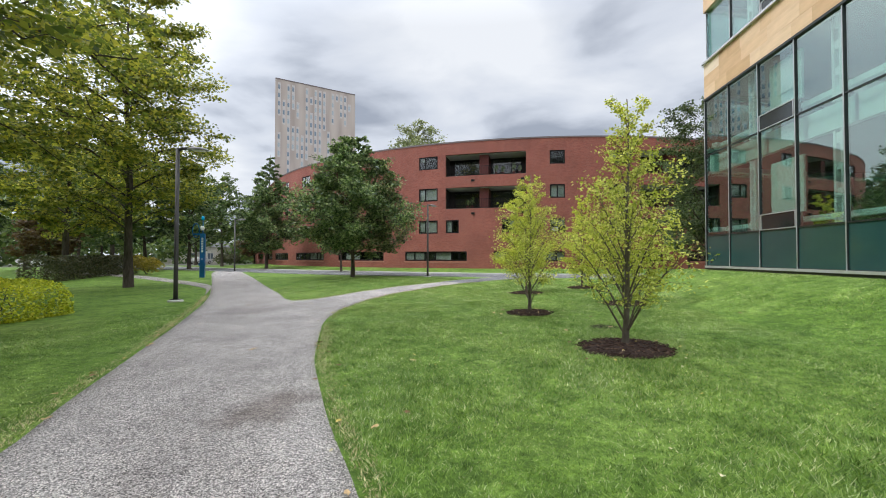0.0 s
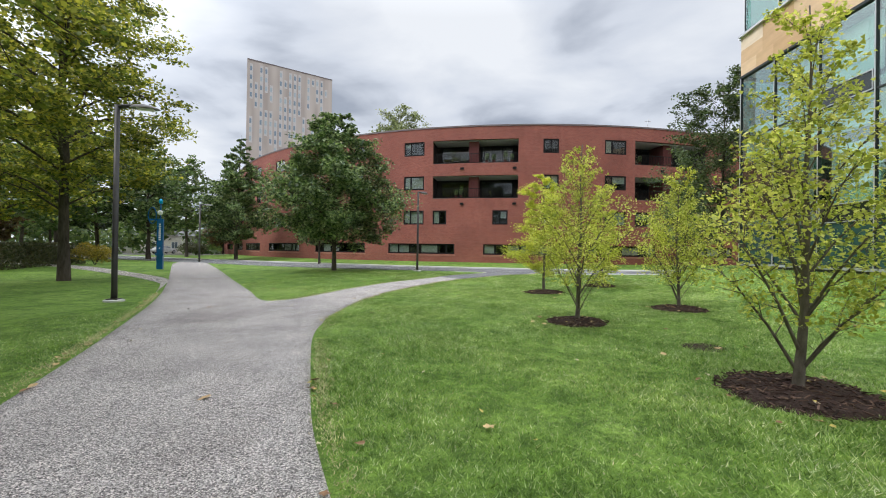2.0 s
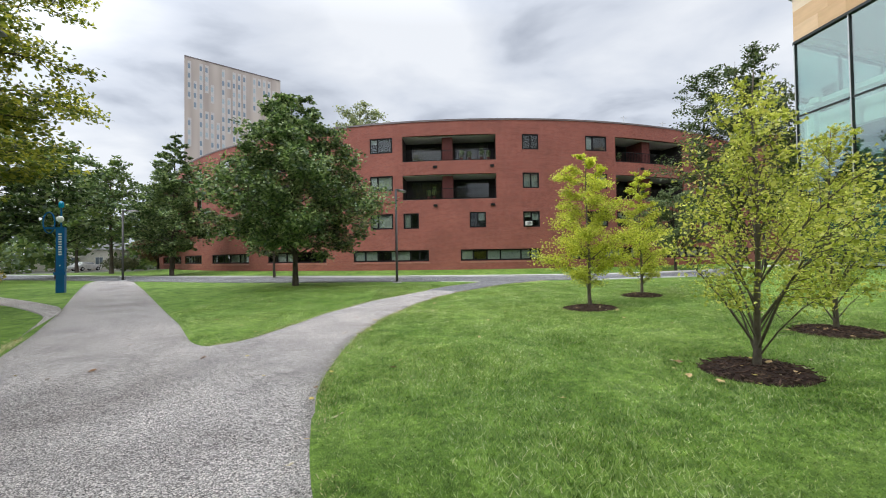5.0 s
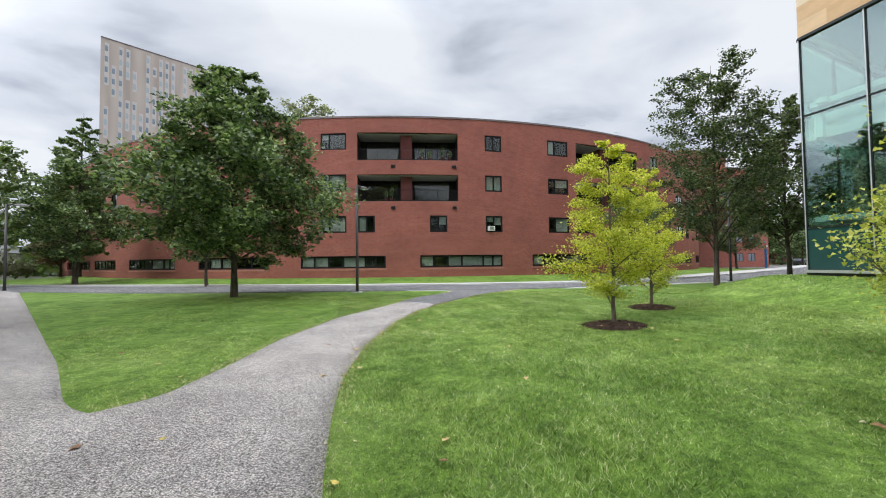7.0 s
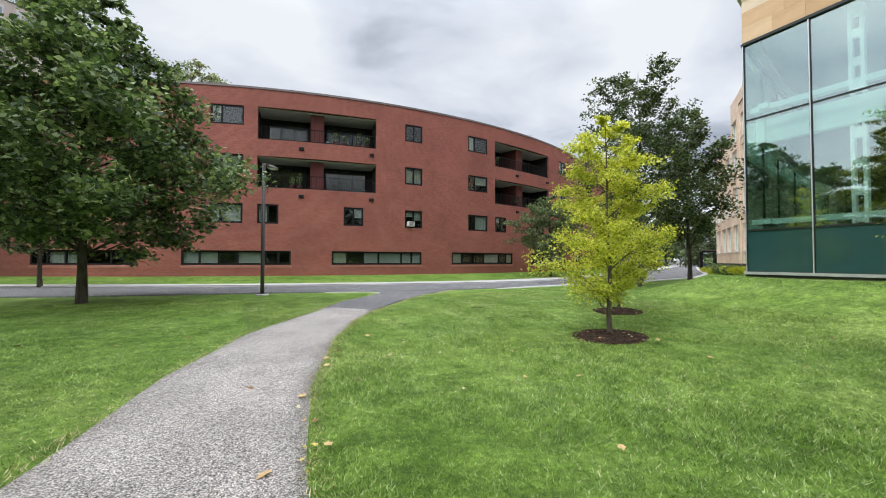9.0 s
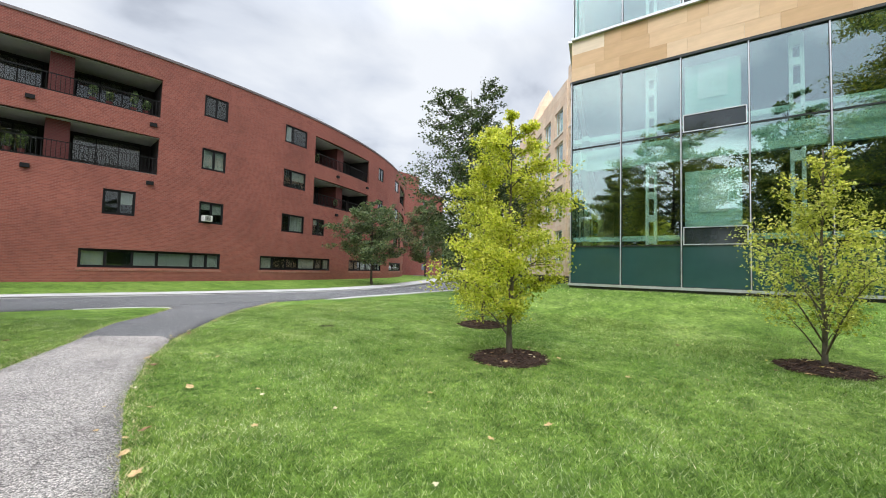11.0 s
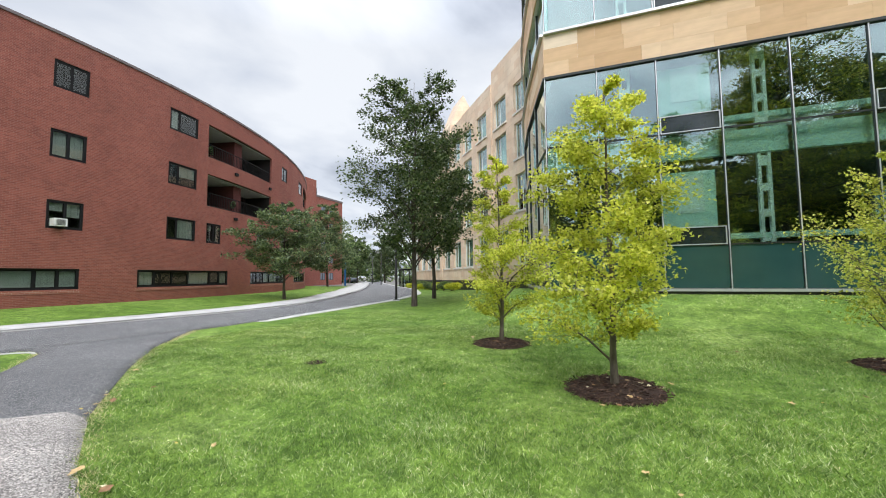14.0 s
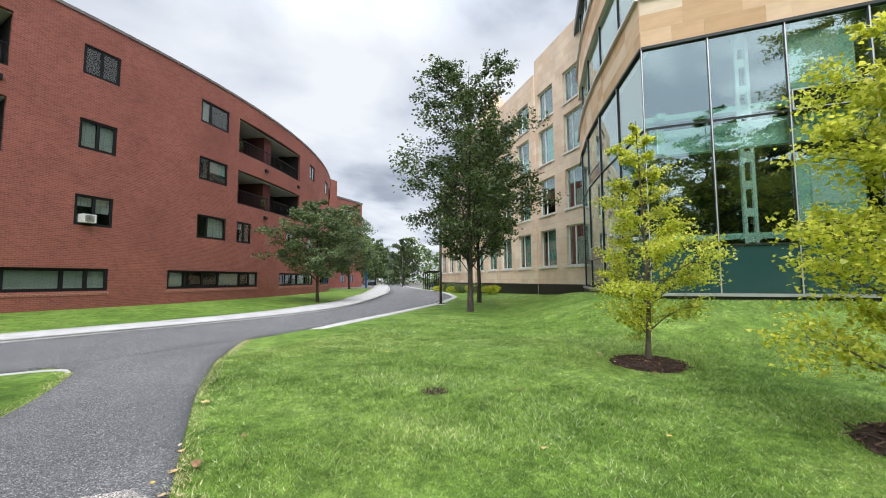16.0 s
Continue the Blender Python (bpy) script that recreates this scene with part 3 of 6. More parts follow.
def wall_sheet(g, place, u0, u1, z0, z1, holes, depth, step=1.0):
    """Outer skin with openings and their reveals; place(u, out, z) gives points. holes: (u0, z0, u1, z1)."""
    us = {u0, u1}
    for h in holes:
        us |= {h[0], h[2]}
    cuts = sorted(us)
    u = []
    for a, b in zip(cuts, cuts[1:]):
        n = max(1, int(math.ceil((b - a) / step)))
        u += [a + (b - a) * j / n for j in range(n)]
    u.append(u1)
    zs = sorted({z0, z1} | {h[1] for h in holes} | {h[3] for h in holes})
    for a, b in zip(u, u[1:]):
        m = (a + b) / 2
        for c, d in zip(zs, zs[1:]):
            q = (c + d) / 2
            if any(h[0] < m < h[2] and h[1] < q < h[3] for h in holes):
                continue
            g.quad(place(a, 0, c), place(b, 0, c), place(b, 0, d), place(a, 0, d), [(a, c), (b, c), (b, d), (a, d)])
        for h in holes:
            if h[0] - 1e-6 <= a and b <= h[2] + 1e-6:
                for z, flip in ((h[1], False), (h[3], True)):
                    p = [place(a, 0, z), place(a, -depth, z), place(b, -depth, z), place(b, 0, z)]
                    w = [(a, z), (a, z - depth), (b, z - depth), (b, z)]
                    if not flip:
                        p, w = p[::-1], w[::-1]
                    g.quad(*p, w)
    for h in holes:
        for x, flip in ((h[0], False), (h[2], True)):
            p = [place(x, 0, h[1]), place(x, -depth, h[1]), place(x, -depth, h[3]), place(x, 0, h[3])]
            w = [(x, h[1]), (x - depth, h[1]), (x - depth, h[3]), (x, h[3])]
            if flip:
                p, w = p[::-1], w[::-1]
            g.quad(*p, w)


S0, S1, BASE, TOP = -72.0, 52.0, 0.1, 13.4
PERIOD = 19.4
LEVELS = (4.03, 7.42, 10.80)
WIN_H = 1.36
windows, balconies, strips = [], [], []
for m in (-3, -2, -1, 0, 1, 2):
    o = m * PERIOD
    for lv in LEVELS:
        windows.append((5.75 + o, lv, 7.88 + o, lv + WIN_H))
        windows.append((-0.1 + o, lv, 1.38 + o, lv + WIN_H))
    windows.append((-10.6 + o, LEVELS[0], -9.22 + o, LEVELS[0] + WIN_H))
    windows.append((-4.78 + o, LEVELS[0], -3.35 + o, LEVELS[0] + WIN_H))
    balconies.append((-10.63 + o, 9.92, -2.4 + o, 12.18))
    balconies.append((-10.63 + o, 6.54, -2.4 + o, 8.74))
for m in range(-6, 5):
    strips.append((-5.6 + 9.7 * m, 1.16, 1.33 + 9.7 * m, 2.15))
inside = lambda h: h[0] > S0 + 0.3 and h[2] < S1 - 0.3
windows, balconies, strips = ([h for h in q if inside(h)] for q in (windows, balconies, strips))

house = thing("apartment_building", "four-storey curved red brick apartment building with dark recessed balconies", "building", arc(0, 0, 0.1))
HINV = house.matrix_basis.inverted()


def hpart(name, g, mat, parent=house, label="", smooth=False):
    ob = part(name, g, mat, parent, label, smooth)
    if parent is house:
        ob.matrix_basis = HINV
    return ob


g = Geo()
wall_sheet(g, arc, S0, S1, BASE - 0.3, TOP, windows + balconies + strips, 0.16)
for s, f in ((S0, 1), (S1, -1)):
    p = [arc(s, 0, BASE - 0.3), arc(s, -9, BASE - 0.3), arc(s, -9, TOP), arc(s, 0, TOP)]
    g.quad(*(p[::f]), uv=[(0, 0), (9, 0), (9, 13), (0, 13)][::f])
hpart("wall", g, M_BRICK, label="red brick outer wall")
g = Geo()
n = 110
for j in range(n):
    a, b = S0 + (S1 - S0) * j / n, S0 + (S1 - S0) * (j + 1) / n
    g.hexa([arc(a, 0.05, TOP), arc(b, 0.05, TOP), arc(b, -0.3, TOP), arc(a, -0.3, TOP), arc(a, 0.05, TOP + 0.14), arc(b, 0.05, TOP + 0.14), arc(b, -0.3, TOP + 0.14), arc(a, -0.3, TOP + 0.14)])
hpart("coping", g, M_COPING, label="dark metal roof edge")
g = Geo()
for j in range(n):
    a, b = S0 + (S1 - S0) * j / n, S0 + (S1 - S0) * (j + 1) / n
    g.quad(arc(a, -0.3, TOP - 0.1), arc(b, -0.3, TOP - 0.1), arc(b, -9, TOP - 0.1), arc(a, -9, TOP - 0.1))
    g.quad(arc(b, -9, BASE), arc(a, -9, BASE), arc(a, -9, TOP), arc(b, -9, TOP))
hpart("roof", g, M_ROOF)


def arc_m(s, out, z):
    """Pose on the front: x along it, y into it, z up."""
    p = arc(s, out, z)
    return pose(*p, 0, 0, math.degrees(max(s, S_TAN) / ARC_R))


def frame_geo(w, h, bars, t=0.06, d=0.07):
    """Window frame of a w x h opening with upright bars at given x."""
    g = Geo()
    g.box(0, 0, 0, w, d, t); g.box(0, 0, h - t, w, d, h)
    g.box(0, 0, t, t, d, h - t); g.box(w - t, 0, t, w, d, h - t)
    for b in bars:
        g.box(b - t / 2, 0.003, t, b + t / 2, d - 0.003, h - t)
    return g


rng = random.Random(7)
cache = {}


def shared(key, build):
    if key not in cache:
        cache[key] = build()
    return cache[key]


def house_window(s0, z0, s1, z1, panes, kindname):
    w, h = s1 - s0, z1 - z0
    key = (kindname, round(w, 2), round(h, 2))
    fr = shared(key, lambda: frame_geo(w, h, [w * p for p in panes[1:-1]], 0.13 if kindname == "strip" else 0.12).mesh("window", M_BLACKFRAME))
    win = part("window", fr, None, house, at=HINV @ arc_m((s0 + s1) / 2, -0.04 - w * w / (8 * ARC_R), z0) @ pose(-w / 2, 0, 0))
    for a, b in zip(panes, panes[1:]):
        pk = ("pane", kindname, round(w * (b - a), 2), round(h, 2))
        pm = shared(pk, lambda: Geo().box(0, 0, 0, w * (b - a) - 0.08, 0.012, h - 0.12).mesh("pane", M_WINGLASS))
        p = part("pane", pm, None, win, at=pose(w * a + 0.04, 0.03, 0.06))
        p.visible_shadow = False
    # near-black box whose colour stands for the room's darkness, and blinds or curtains in some
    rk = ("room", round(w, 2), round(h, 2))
    rm = shared(rk, lambda: room_geo(w, h, 0.9).mesh("room", M_ROOMSHADE))
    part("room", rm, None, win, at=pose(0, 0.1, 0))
    for a, b in zip(panes, panes[1:]):
        r = rng.random()
        if r < (0.5 if kindname == "strip" else 0.58):
            drop = rng.choice((0.35, 0.55, 0.9, 1.0)) * (h - 0.12) if kindname != "strip" else (h - 0.14)
            ck = ("blind", round(w * (b - a), 2), round(drop, 2))
            cm = shared(ck, lambda: pleat_geo(w * (b - a) - 0.1, drop).mesh("blind", M_CURTAIN))
            part("blind", cm, None, win, at=pose(w * a + 0.05, 0.13, h - 0.06 - drop), label="pale blind")
    return win


def room_geo(w, h, d):
    g = Geo()
    g.quad((0, d, 0), (w, d, 0), (w, d, h), (0, d, h))
    g.quad((0, 0, 0), (0, d, 0), (0, d, h), (0, 0, h))
    g.quad((w, d, 0), (w, 0, 0), (w, 0, h), (w, d, h))
    g.quad((0, 0, 0), (w, 0, 0), (w, d, 0), (0, d, 0))
    g.quad((0, d, h), (w, d, h), (w, 0, h), (0, 0, h))
    return g


def pleat_geo(w, h):
    g = Geo()
    n = max(3, int(w / 0.12))
    for j in range(n):
        a, b = w * j / n, w * (j + 1) / n
        g.box(a, 0.02 * (j % 2), 0, b, 0.02 * (j % 2) + 0.012, h)
    return g


for h in windows:
    wide = h[2] - h[0] > 1.8
    house_window(*h, (0, 0.34, 1) if wide else (0, 0.5, 1), "wide" if wide else "narrow")
for h in strips:
    win = house_window(*h, (0, 0.16, 0.33, 0.5, 0.76, 0.88, 1), "strip")
    g = Geo()
    for j in range(7):
        a, b = h[0] - 0.06 + (h[2] - h[0] + 0.12) * j / 7, h[0] - 0.06 + (h[2] - h[0] + 0.12) * (j + 1) / 7
        z0, z1 = h[1] - 0.17, h[1] - 0.005
        g.hexa([arc(a, 0.025, z0), arc(b, 0.025, z0), arc(b, -0.1, z0), arc(a, -0.1, z0), arc(a, 0.03, z1 - 0.03), arc(b, 0.03, z1 - 0.03), arc(b, -0.1, z1), arc(a, -0.1, z1)])
    hpart("brick_sill", g, M_SILLBRICK, label="course of upright bricks under the strip window")


def balcony(s0, z0, s1, z1):
    w, h, d = s1 - s0, z1 - z0, 2.2
    m = HINV @ arc_m((s0 + s1) / 2, -0.14, z0)
    hw = w / 2
    key = ("bal", round(h, 2))
    sag = hw * hw / (2 * ARC_R)
    # shell coloured near black in place of shade
    shell = shared(key, lambda: balcony_shell(hw, h, d, sag).mesh("balcony", M_SHADESHELL))
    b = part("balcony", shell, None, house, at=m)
    part("soffit", shared(key + ("c",), lambda: Geo().box(-hw + 0.01, sag + 0.02, h - 0.06, hw - 0.01, d + sag, h - 0.01).mesh("soffit", M_SOFFIT)), None, b, "pale plaster soffit")
    part("floor_slab", shared(key + ("f",), lambda: Geo().box(-hw + 0.01, sag + 0.02, 0.0, hw - 0.01, d + sag, 0.05).mesh("floor_slab", M_ROOF)), None, b)
    part("pier", shared(key + ("p",), lambda: Geo().box(-0.62, 0.45, 0.05, 0.32, d + sag, h - 0.06).mesh("pier", M_DARKBRICK)), None, b, "red brick pier, coloured dark as if in shade")
    for x0, x1 in ((-hw + 0.5, -0.8), (0.5, hw - 0.5)):
        dk = ("door", round(x1 - x0, 2), round(h, 2))
        fr = shared(dk, lambda: frame_geo(x1 - x0, h - 0.25, [(x1 - x0) * 0.33, (x1 - x0) * 0.66]).mesh("glass_door", M_BLACKFRAME))
        door = part("glass_door", fr, None, b, at=pose(x0, d + sag - 0.1, 0.05))
        # thin near-black sheet added behind the door for the unlit interior
        part("room", shared(dk + ("r",), lambda: Geo().box(0.03, 0.085, 0.03, x1 - x0 - 0.03, 0.095, h - 0.28).mesh("room", M_ROOMSHADE)), None, door)
        part("pane", shared(dk + ("g",), lambda: Geo().box(0.05, 0.03, 0.06, x1 - x0 - 0.05, 0.04, h - 0.32).mesh("pane", M_WINGLASS)), None, door).visible_shadow = False
        if rng.random() < 0.12:
            cw = rng.choice((0.9, 1.4))
            part("curtain", shared(("bc", cw, round(h, 2)), lambda: pleat_geo(cw, h - 0.4).mesh("curtain", M_CURTAIN)), None, door, "pale curtain", at=pose(rng.random() * (x1 - x0 - cw), 0.07, 0.08))
    g = Geo()
    bars = 46
    for j in range(bars + 1):
        x = -hw + 0.05 + (w - 0.1) * j / bars
        y = 0.08 + sag * (x / hw) ** 2
        g.box(x - 0.012, y, 0.08, x + 0.012, y + 0.02, 0.95)
    for z in (0.08, 0.95):
        for j in range(12):
            x0, x1 = -hw + 0.02 + (w - 0.04) * j / 12, -hw + 0.02 + (w - 0.04) * (j + 1) / 12
            y0, y1 = 0.07 + sag * (x0 / hw) ** 2, 0.07 + sag * (x1 / hw) ** 2
            g.hexa([(x0, y0, z), (x1, y1, z), (x1, y1 + 0.05, z), (x0, y0 + 0.05, z), (x0, y0, z + 0.045), (x1, y1, z + 0.045), (x1, y1 + 0.05, z + 0.045), (x0, y0 + 0.05, z + 0.045)])
    part("railing", shared(key + ("r",), lambda: g.mesh("railing", M_RAIL)), None, b, "black metal railing")
    for x in (-hw + 2.9, hw - 0.35):
        part("drain_spout", shared(("spout",), lambda: Geo().box(-0.17, -0.12, 0, 0.17, 0.2, 0.2).mesh("drain_spout", M_BLACKFRAME)), None, b, at=pose(x, sag * (x / hw) ** 2 - 0.13, -0.62))


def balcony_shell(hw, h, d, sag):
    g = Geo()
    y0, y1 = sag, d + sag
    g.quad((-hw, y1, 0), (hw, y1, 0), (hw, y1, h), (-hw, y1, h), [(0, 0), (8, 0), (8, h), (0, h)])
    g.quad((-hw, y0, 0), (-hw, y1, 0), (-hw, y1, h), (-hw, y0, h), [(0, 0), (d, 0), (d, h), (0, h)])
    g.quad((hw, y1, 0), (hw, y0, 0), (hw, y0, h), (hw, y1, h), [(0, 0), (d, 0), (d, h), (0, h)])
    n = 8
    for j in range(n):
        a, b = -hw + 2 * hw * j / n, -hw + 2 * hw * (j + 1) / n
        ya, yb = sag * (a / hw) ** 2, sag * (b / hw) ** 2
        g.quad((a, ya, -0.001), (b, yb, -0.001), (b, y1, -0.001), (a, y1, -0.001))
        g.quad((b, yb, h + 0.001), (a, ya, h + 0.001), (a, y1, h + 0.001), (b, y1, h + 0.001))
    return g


for h in balconies:
    balcony(*h)


# ---- glass and stone office building ----
office = thing("office_building", "glass and tan stone office building with green curtain walling", "building", (9.53, 11.5, 1.0))
OINV = office.matrix_basis.inverted()
ZB, ZS, ZT1, ZT2 = 1.12, 2.445, 5.87, 8.29
ZC, ZD, ZE, ZF = 9.85, 12.1, 13.62, 16.2
MULL = [18.34, 16.69, 14.97, 13.3, 11.62, 9.91, 8.26, 6.6, 5.75, 4.9]
# bays as (start, end, has_vent), walked along the front from its south end
BAYS = [((9.53, a), (9.53, b), i in (2, 5)) for i, (a, b) in enumerate(zip(MULL, MULL[1:]))]
BAYS = BAYS[::-1]
BAYS = [(b, a, v) for a, b, v in BAYS]          # south to north
corner_n = [(FRONT[j], FRONT[j + 1], j == 3) for j in range(1, len(FRONT) - 1)]
south = [((9.53 + 1.72 * (j + 1), 4.9), (9.53 + 1.72 * j, 4.9), False) for j in range(6)][::-1]
ALL_BAYS = south + BAYS + corner_n


def bay_m(a, b, z=0.0, inset=0.0):
    """Pose with x along the bay from a to b, y into the building."""
    d = Vector((b[0] - a[0], b[1] - a[1], 0))
    ang = math.degrees(math.atan2(d.y, d.x))
    return OINV @ pose(a[0], a[1], z, 0, 0, ang + 180) @ pose(-d.length, inset, 0), d.length


def opart(name, key, build, m, mat, parent=office, label="", shadow=True):
    me = shared(("o",) + key, lambda: build().mesh(name, mat))
    ob = part(name, me, None, parent, label, at=m)
    ob.visible_shadow = shadow
    return ob


prng = random.Random(3)
for a, b, vent in ALL_BAYS:
    for z0, z1, nm, inset in ((ZB + 0.05, ZS, "spandrel_panel", 0.02), (ZS, ZT1, "pane", 0.02), (ZT1, ZT2, "pane", 0.02), (ZC, ZD, "pane", 0.14), (ZE, ZF, "pane", 0.14)):
        m, w = bay_m(a, b, z0, inset)
        mat = M_SPANDREL if nm == "spandrel_panel" else M_GLASS
        opart(nm, (nm, round(w, 2), round(z1 - z0, 2)), lambda: Geo().box(0.02, 0, 0.02, w - 0.02, 0.02, z1 - z0 - 0.02), m, mat, shadow=(nm != "pane"))
        # transom at the pane's foot
        opart("transom", ("tr", round(w, 2)), lambda: Geo().box(0.03, -0.035, -0.02, w - 0.03, 0.06, 0.02), m, M_DARKALU)
        if vent and nm == "pane":
            v = opart("vent_frame", ("vf", round(w, 2)), lambda: frame_geo(w - 0.1, 0.54, [], 0.028, 0.06), m @ pose(0.05, -0.05, 0.0), M_ALU, label="bright metal vent frame")
            opart("vent_leaf", ("vl", round(w, 2)), lambda: frame_geo(w - 0.22, 0.42, [(w - 0.22) * 0.62], 0.05, 0.04), m @ pose(0.11, -0.01, 0.06), M_DARKALU)
            opart("vent_panel", ("vp", round(w, 2)), lambda: Geo().box(0.0, 0, 0, w - 0.16, 0.012, 0.48), m @ pose(0.08, -0.022, 0.03), M_VENT, label="dark glazed vent panel")
    # mullion cap at the bay's far end
    m, w = bay_m(a, b, ZB, 0)
    for z0, z1, o in ((ZB, ZT2, 0.0), (ZC, ZD, 0.12), (ZE, ZF, 0.12)):
        opart("mullion", ("mu", round(z1 - z0, 2)), lambda: Geo().box(-0.014, -0.034, 0, 0.014, -0.022, z1 - z0), bay_m(a, b, z0, o)[0], M_ALU)
        opart("mullion_body", ("mb", round(z1 - z0, 2)), lambda: Geo().box(-0.024, -0.021, 0.001, 0.024, 0.07, z1 - z0 - 0.001), bay_m(a, b, z0, o)[0], M_DARKALU, label="dark mullion behind its bright cap")
    opart("base_trim", ("bt", round(w, 2)), lambda: Geo().box(0, -0.09, -0.03, w, 0.06, 0.05), m, M_ALU, label="bright metal base trim")
    opart("plinth", ("pl", round(w, 2)), lambda: Geo().box(0, -0.03, -1.2, w, 0.2, -0.03), m, M_PLINTH)
    opart("head_trim", ("ht", round(w, 2)), lambda: Geo().box(0, -0.06, -0.05, w, 0.1, 0.03), bay_m(a, b, ZT2, 0)[0], M_DARKALU)
    opart("ledge", ("ld", round(w, 2)), lambda: Geo().box(0, -0.14, -0.05, w, 0.25, 0.03), bay_m(a, b, ZC, 0)[0], M_ALU, label="bright metal ledge over the stone band")
    opart("ledge", ("ld2", round(w, 2)), lambda: Geo().box(0, -0.14, -0.05, w, 0.25, 0.03), bay_m(a, b, ZE, 0)[0], M_ALU)
    opart("band_backing", ("bb", round(w, 2)), lambda: Geo().box(0, 0.03, 0.03, w, 0.3, ZC - ZT2 - 0.05), bay_m(a, b, ZT2, 0)[0], M_SILL)
    opart("band_backing", ("bb2", round(w, 2)), lambda: Geo().box(0, 0.03, 0.0, w, 0.3, ZE - ZD - 0.05), bay_m(a, b, ZD, 0)[0], M_SILL)
    # pale slab edge between the two lower storeys
    opart("slab_edge", ("se", round(w, 2)), lambda: Geo().box(-0.05, 0.3, 0, w + 0.05, 0.5, 0.72), bay_m(a, b, 5.12, 0)[0], M_SLABEDGE, label="pale green slab edge behind the glass")
    opart("window_shelf", ("ws", round(w, 2)), lambda: Geo().box(-0.02, 0.35, 0, w + 0.02, 0.6, 0.16), bay_m(a, b, 2.62, 0)[0], M_SLABEDGE)
    opart("window_shelf", ("ws2", round(w, 2)), lambda: Geo().box(-0.02, 0.35, 0, w + 0.02, 0.6, 0.16), bay_m(a, b, 6.16, 0)[0], M_SLABEDGE)

# floors, ceilings, cores inside
hull = [(9.73, 5.1), (9.73, 18.05), (14.3, 19.4), (22.2, 20.7), (30, 20.7), (30, 5.1)]
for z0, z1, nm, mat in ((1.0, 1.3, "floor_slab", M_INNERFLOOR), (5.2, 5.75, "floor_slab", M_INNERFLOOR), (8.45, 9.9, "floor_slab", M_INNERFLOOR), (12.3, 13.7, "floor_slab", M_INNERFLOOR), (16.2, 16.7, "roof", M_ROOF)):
    g = Geo()
    inner = [(x + (0.55 if x < 10 else 0), y - (0.5 if y > 10 else -0.5)) for x, y in hull] if z0 < 6 else hull
    if z0 > 16:
        inner = [(x - (0.4 if x < 10 else 0), y + (0.4 if y > 10 else -0.4)) for x, y in hull]
    k0 = len(inner)
    g.v = [(x, y, z0) for x, y in inner] + [(x, y, z1) for x, y in inner]
    g.f = [tuple(range(k0)), tuple(range(2 * k0 - 1, k0 - 1, -1))]
    g.uv = [(0, 0)] * (2 * k0)
    for j in range(k0):
        q = (j + 1) % k0
        g.f.append((q, j, k0 + j, k0 + q)); g.uv += [(0, 0)] * 4
    part(nm, g, mat, office, at=OINV)
# core walls carry the interior's dimness in their colour
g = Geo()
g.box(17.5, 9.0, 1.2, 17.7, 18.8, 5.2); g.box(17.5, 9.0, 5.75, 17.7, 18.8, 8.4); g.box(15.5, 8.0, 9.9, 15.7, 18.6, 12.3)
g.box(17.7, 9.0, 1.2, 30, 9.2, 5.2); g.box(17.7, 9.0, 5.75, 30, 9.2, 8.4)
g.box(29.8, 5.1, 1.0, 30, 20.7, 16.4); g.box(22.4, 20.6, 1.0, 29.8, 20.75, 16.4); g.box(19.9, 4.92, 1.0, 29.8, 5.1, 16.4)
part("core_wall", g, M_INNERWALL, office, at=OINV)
# ladder-like posts behind the glass, one to every second bay
def post_geo(h):
    g = Geo()
    g.box(-0.16, 0, 0, -0.08, 0.16, h); g.box(0.08, 0, 0, 0.16, 0.16, h)
    for z in (0.05, 0.75, 1.5, 2.25, h - 0.3):
        g.box(-0.08, 0.03, z, 0.08, 0.13, z + 0.22)
    return g
for y in (15.85, 12.25, 7.55):
    for z0, h in ((2.48, 2.62), (5.9, 2.36), (9.9, 2.15)):
        opart("ladder_post", ("lp", h), lambda: post_geo(h), OINV @ pose(9.86, y, z0, 0, 0, -90), M_LADDER, label="white steel ladder post")
# stone band: single slabs
def slab_band(a, b, z0, z1, rows):
    m, w = bay_m(a, b, z0, 0)
    rh = (z1 - z0) / rows
    for r in range(rows):
        x = 0.0
        while x < w - 0.01:
            l = prng.choice((0.55, 0.8, 1.1, 1.4))
            if w - (x + l) < 0.4:
                l = w - x
            opart("stone_slab", ("st", round(l, 2), round(rh, 3)), lambda: Geo().box(0.0015, -0.02, 0.0015, l - 0.0015, 0.03, rh - 0.0015), m @ pose(x, -0.004 * prng.random(), r * rh), M_STONE)
            x += l
runs = [((9.53, 4.9), (9.53, 18.34))] + [(a, b) for a, b, _ in corner_n]
for a, b in runs:
    slab_band(a, b, ZT2 + 0.03, ZC - 0.05, 3)
    slab_band(a, b, ZD, ZE - 0.05, 3)

# ---- tan stone wing behind it ----
TA, TB = (20.32, 20.06), (45.4, 39.94)
tdir = Vector((TB[0] - TA[0], TB[1] - TA[1], 0))
tang = math.degrees(math.atan2(tdir.y, tdir.x))
stone = thing("stone_building", "four-storey tan stone building with tall green-tinted windows", "building", (*TA, 0.0), tang)
BAY = 3.2
WING_TOPS = [17.3, 17.3, 16.3, 16.3, 16.3, 16.6, 16.6, 13.4, 13.4, 13.4]
wing_off = lambda j: 0.1 * (j // 2 % 2)
tholes = []
for j, top in enumerate(WING_TOPS):
    u = 1.0 + BAY * j
    for z in (2.45, 5.95, 9.45, 12.6):
        if z + 2.9 < top:
            tholes.append((u - 0.15, z - 0.05, u + 1.85, z + (2.4 if z < 12 else 2.0)))
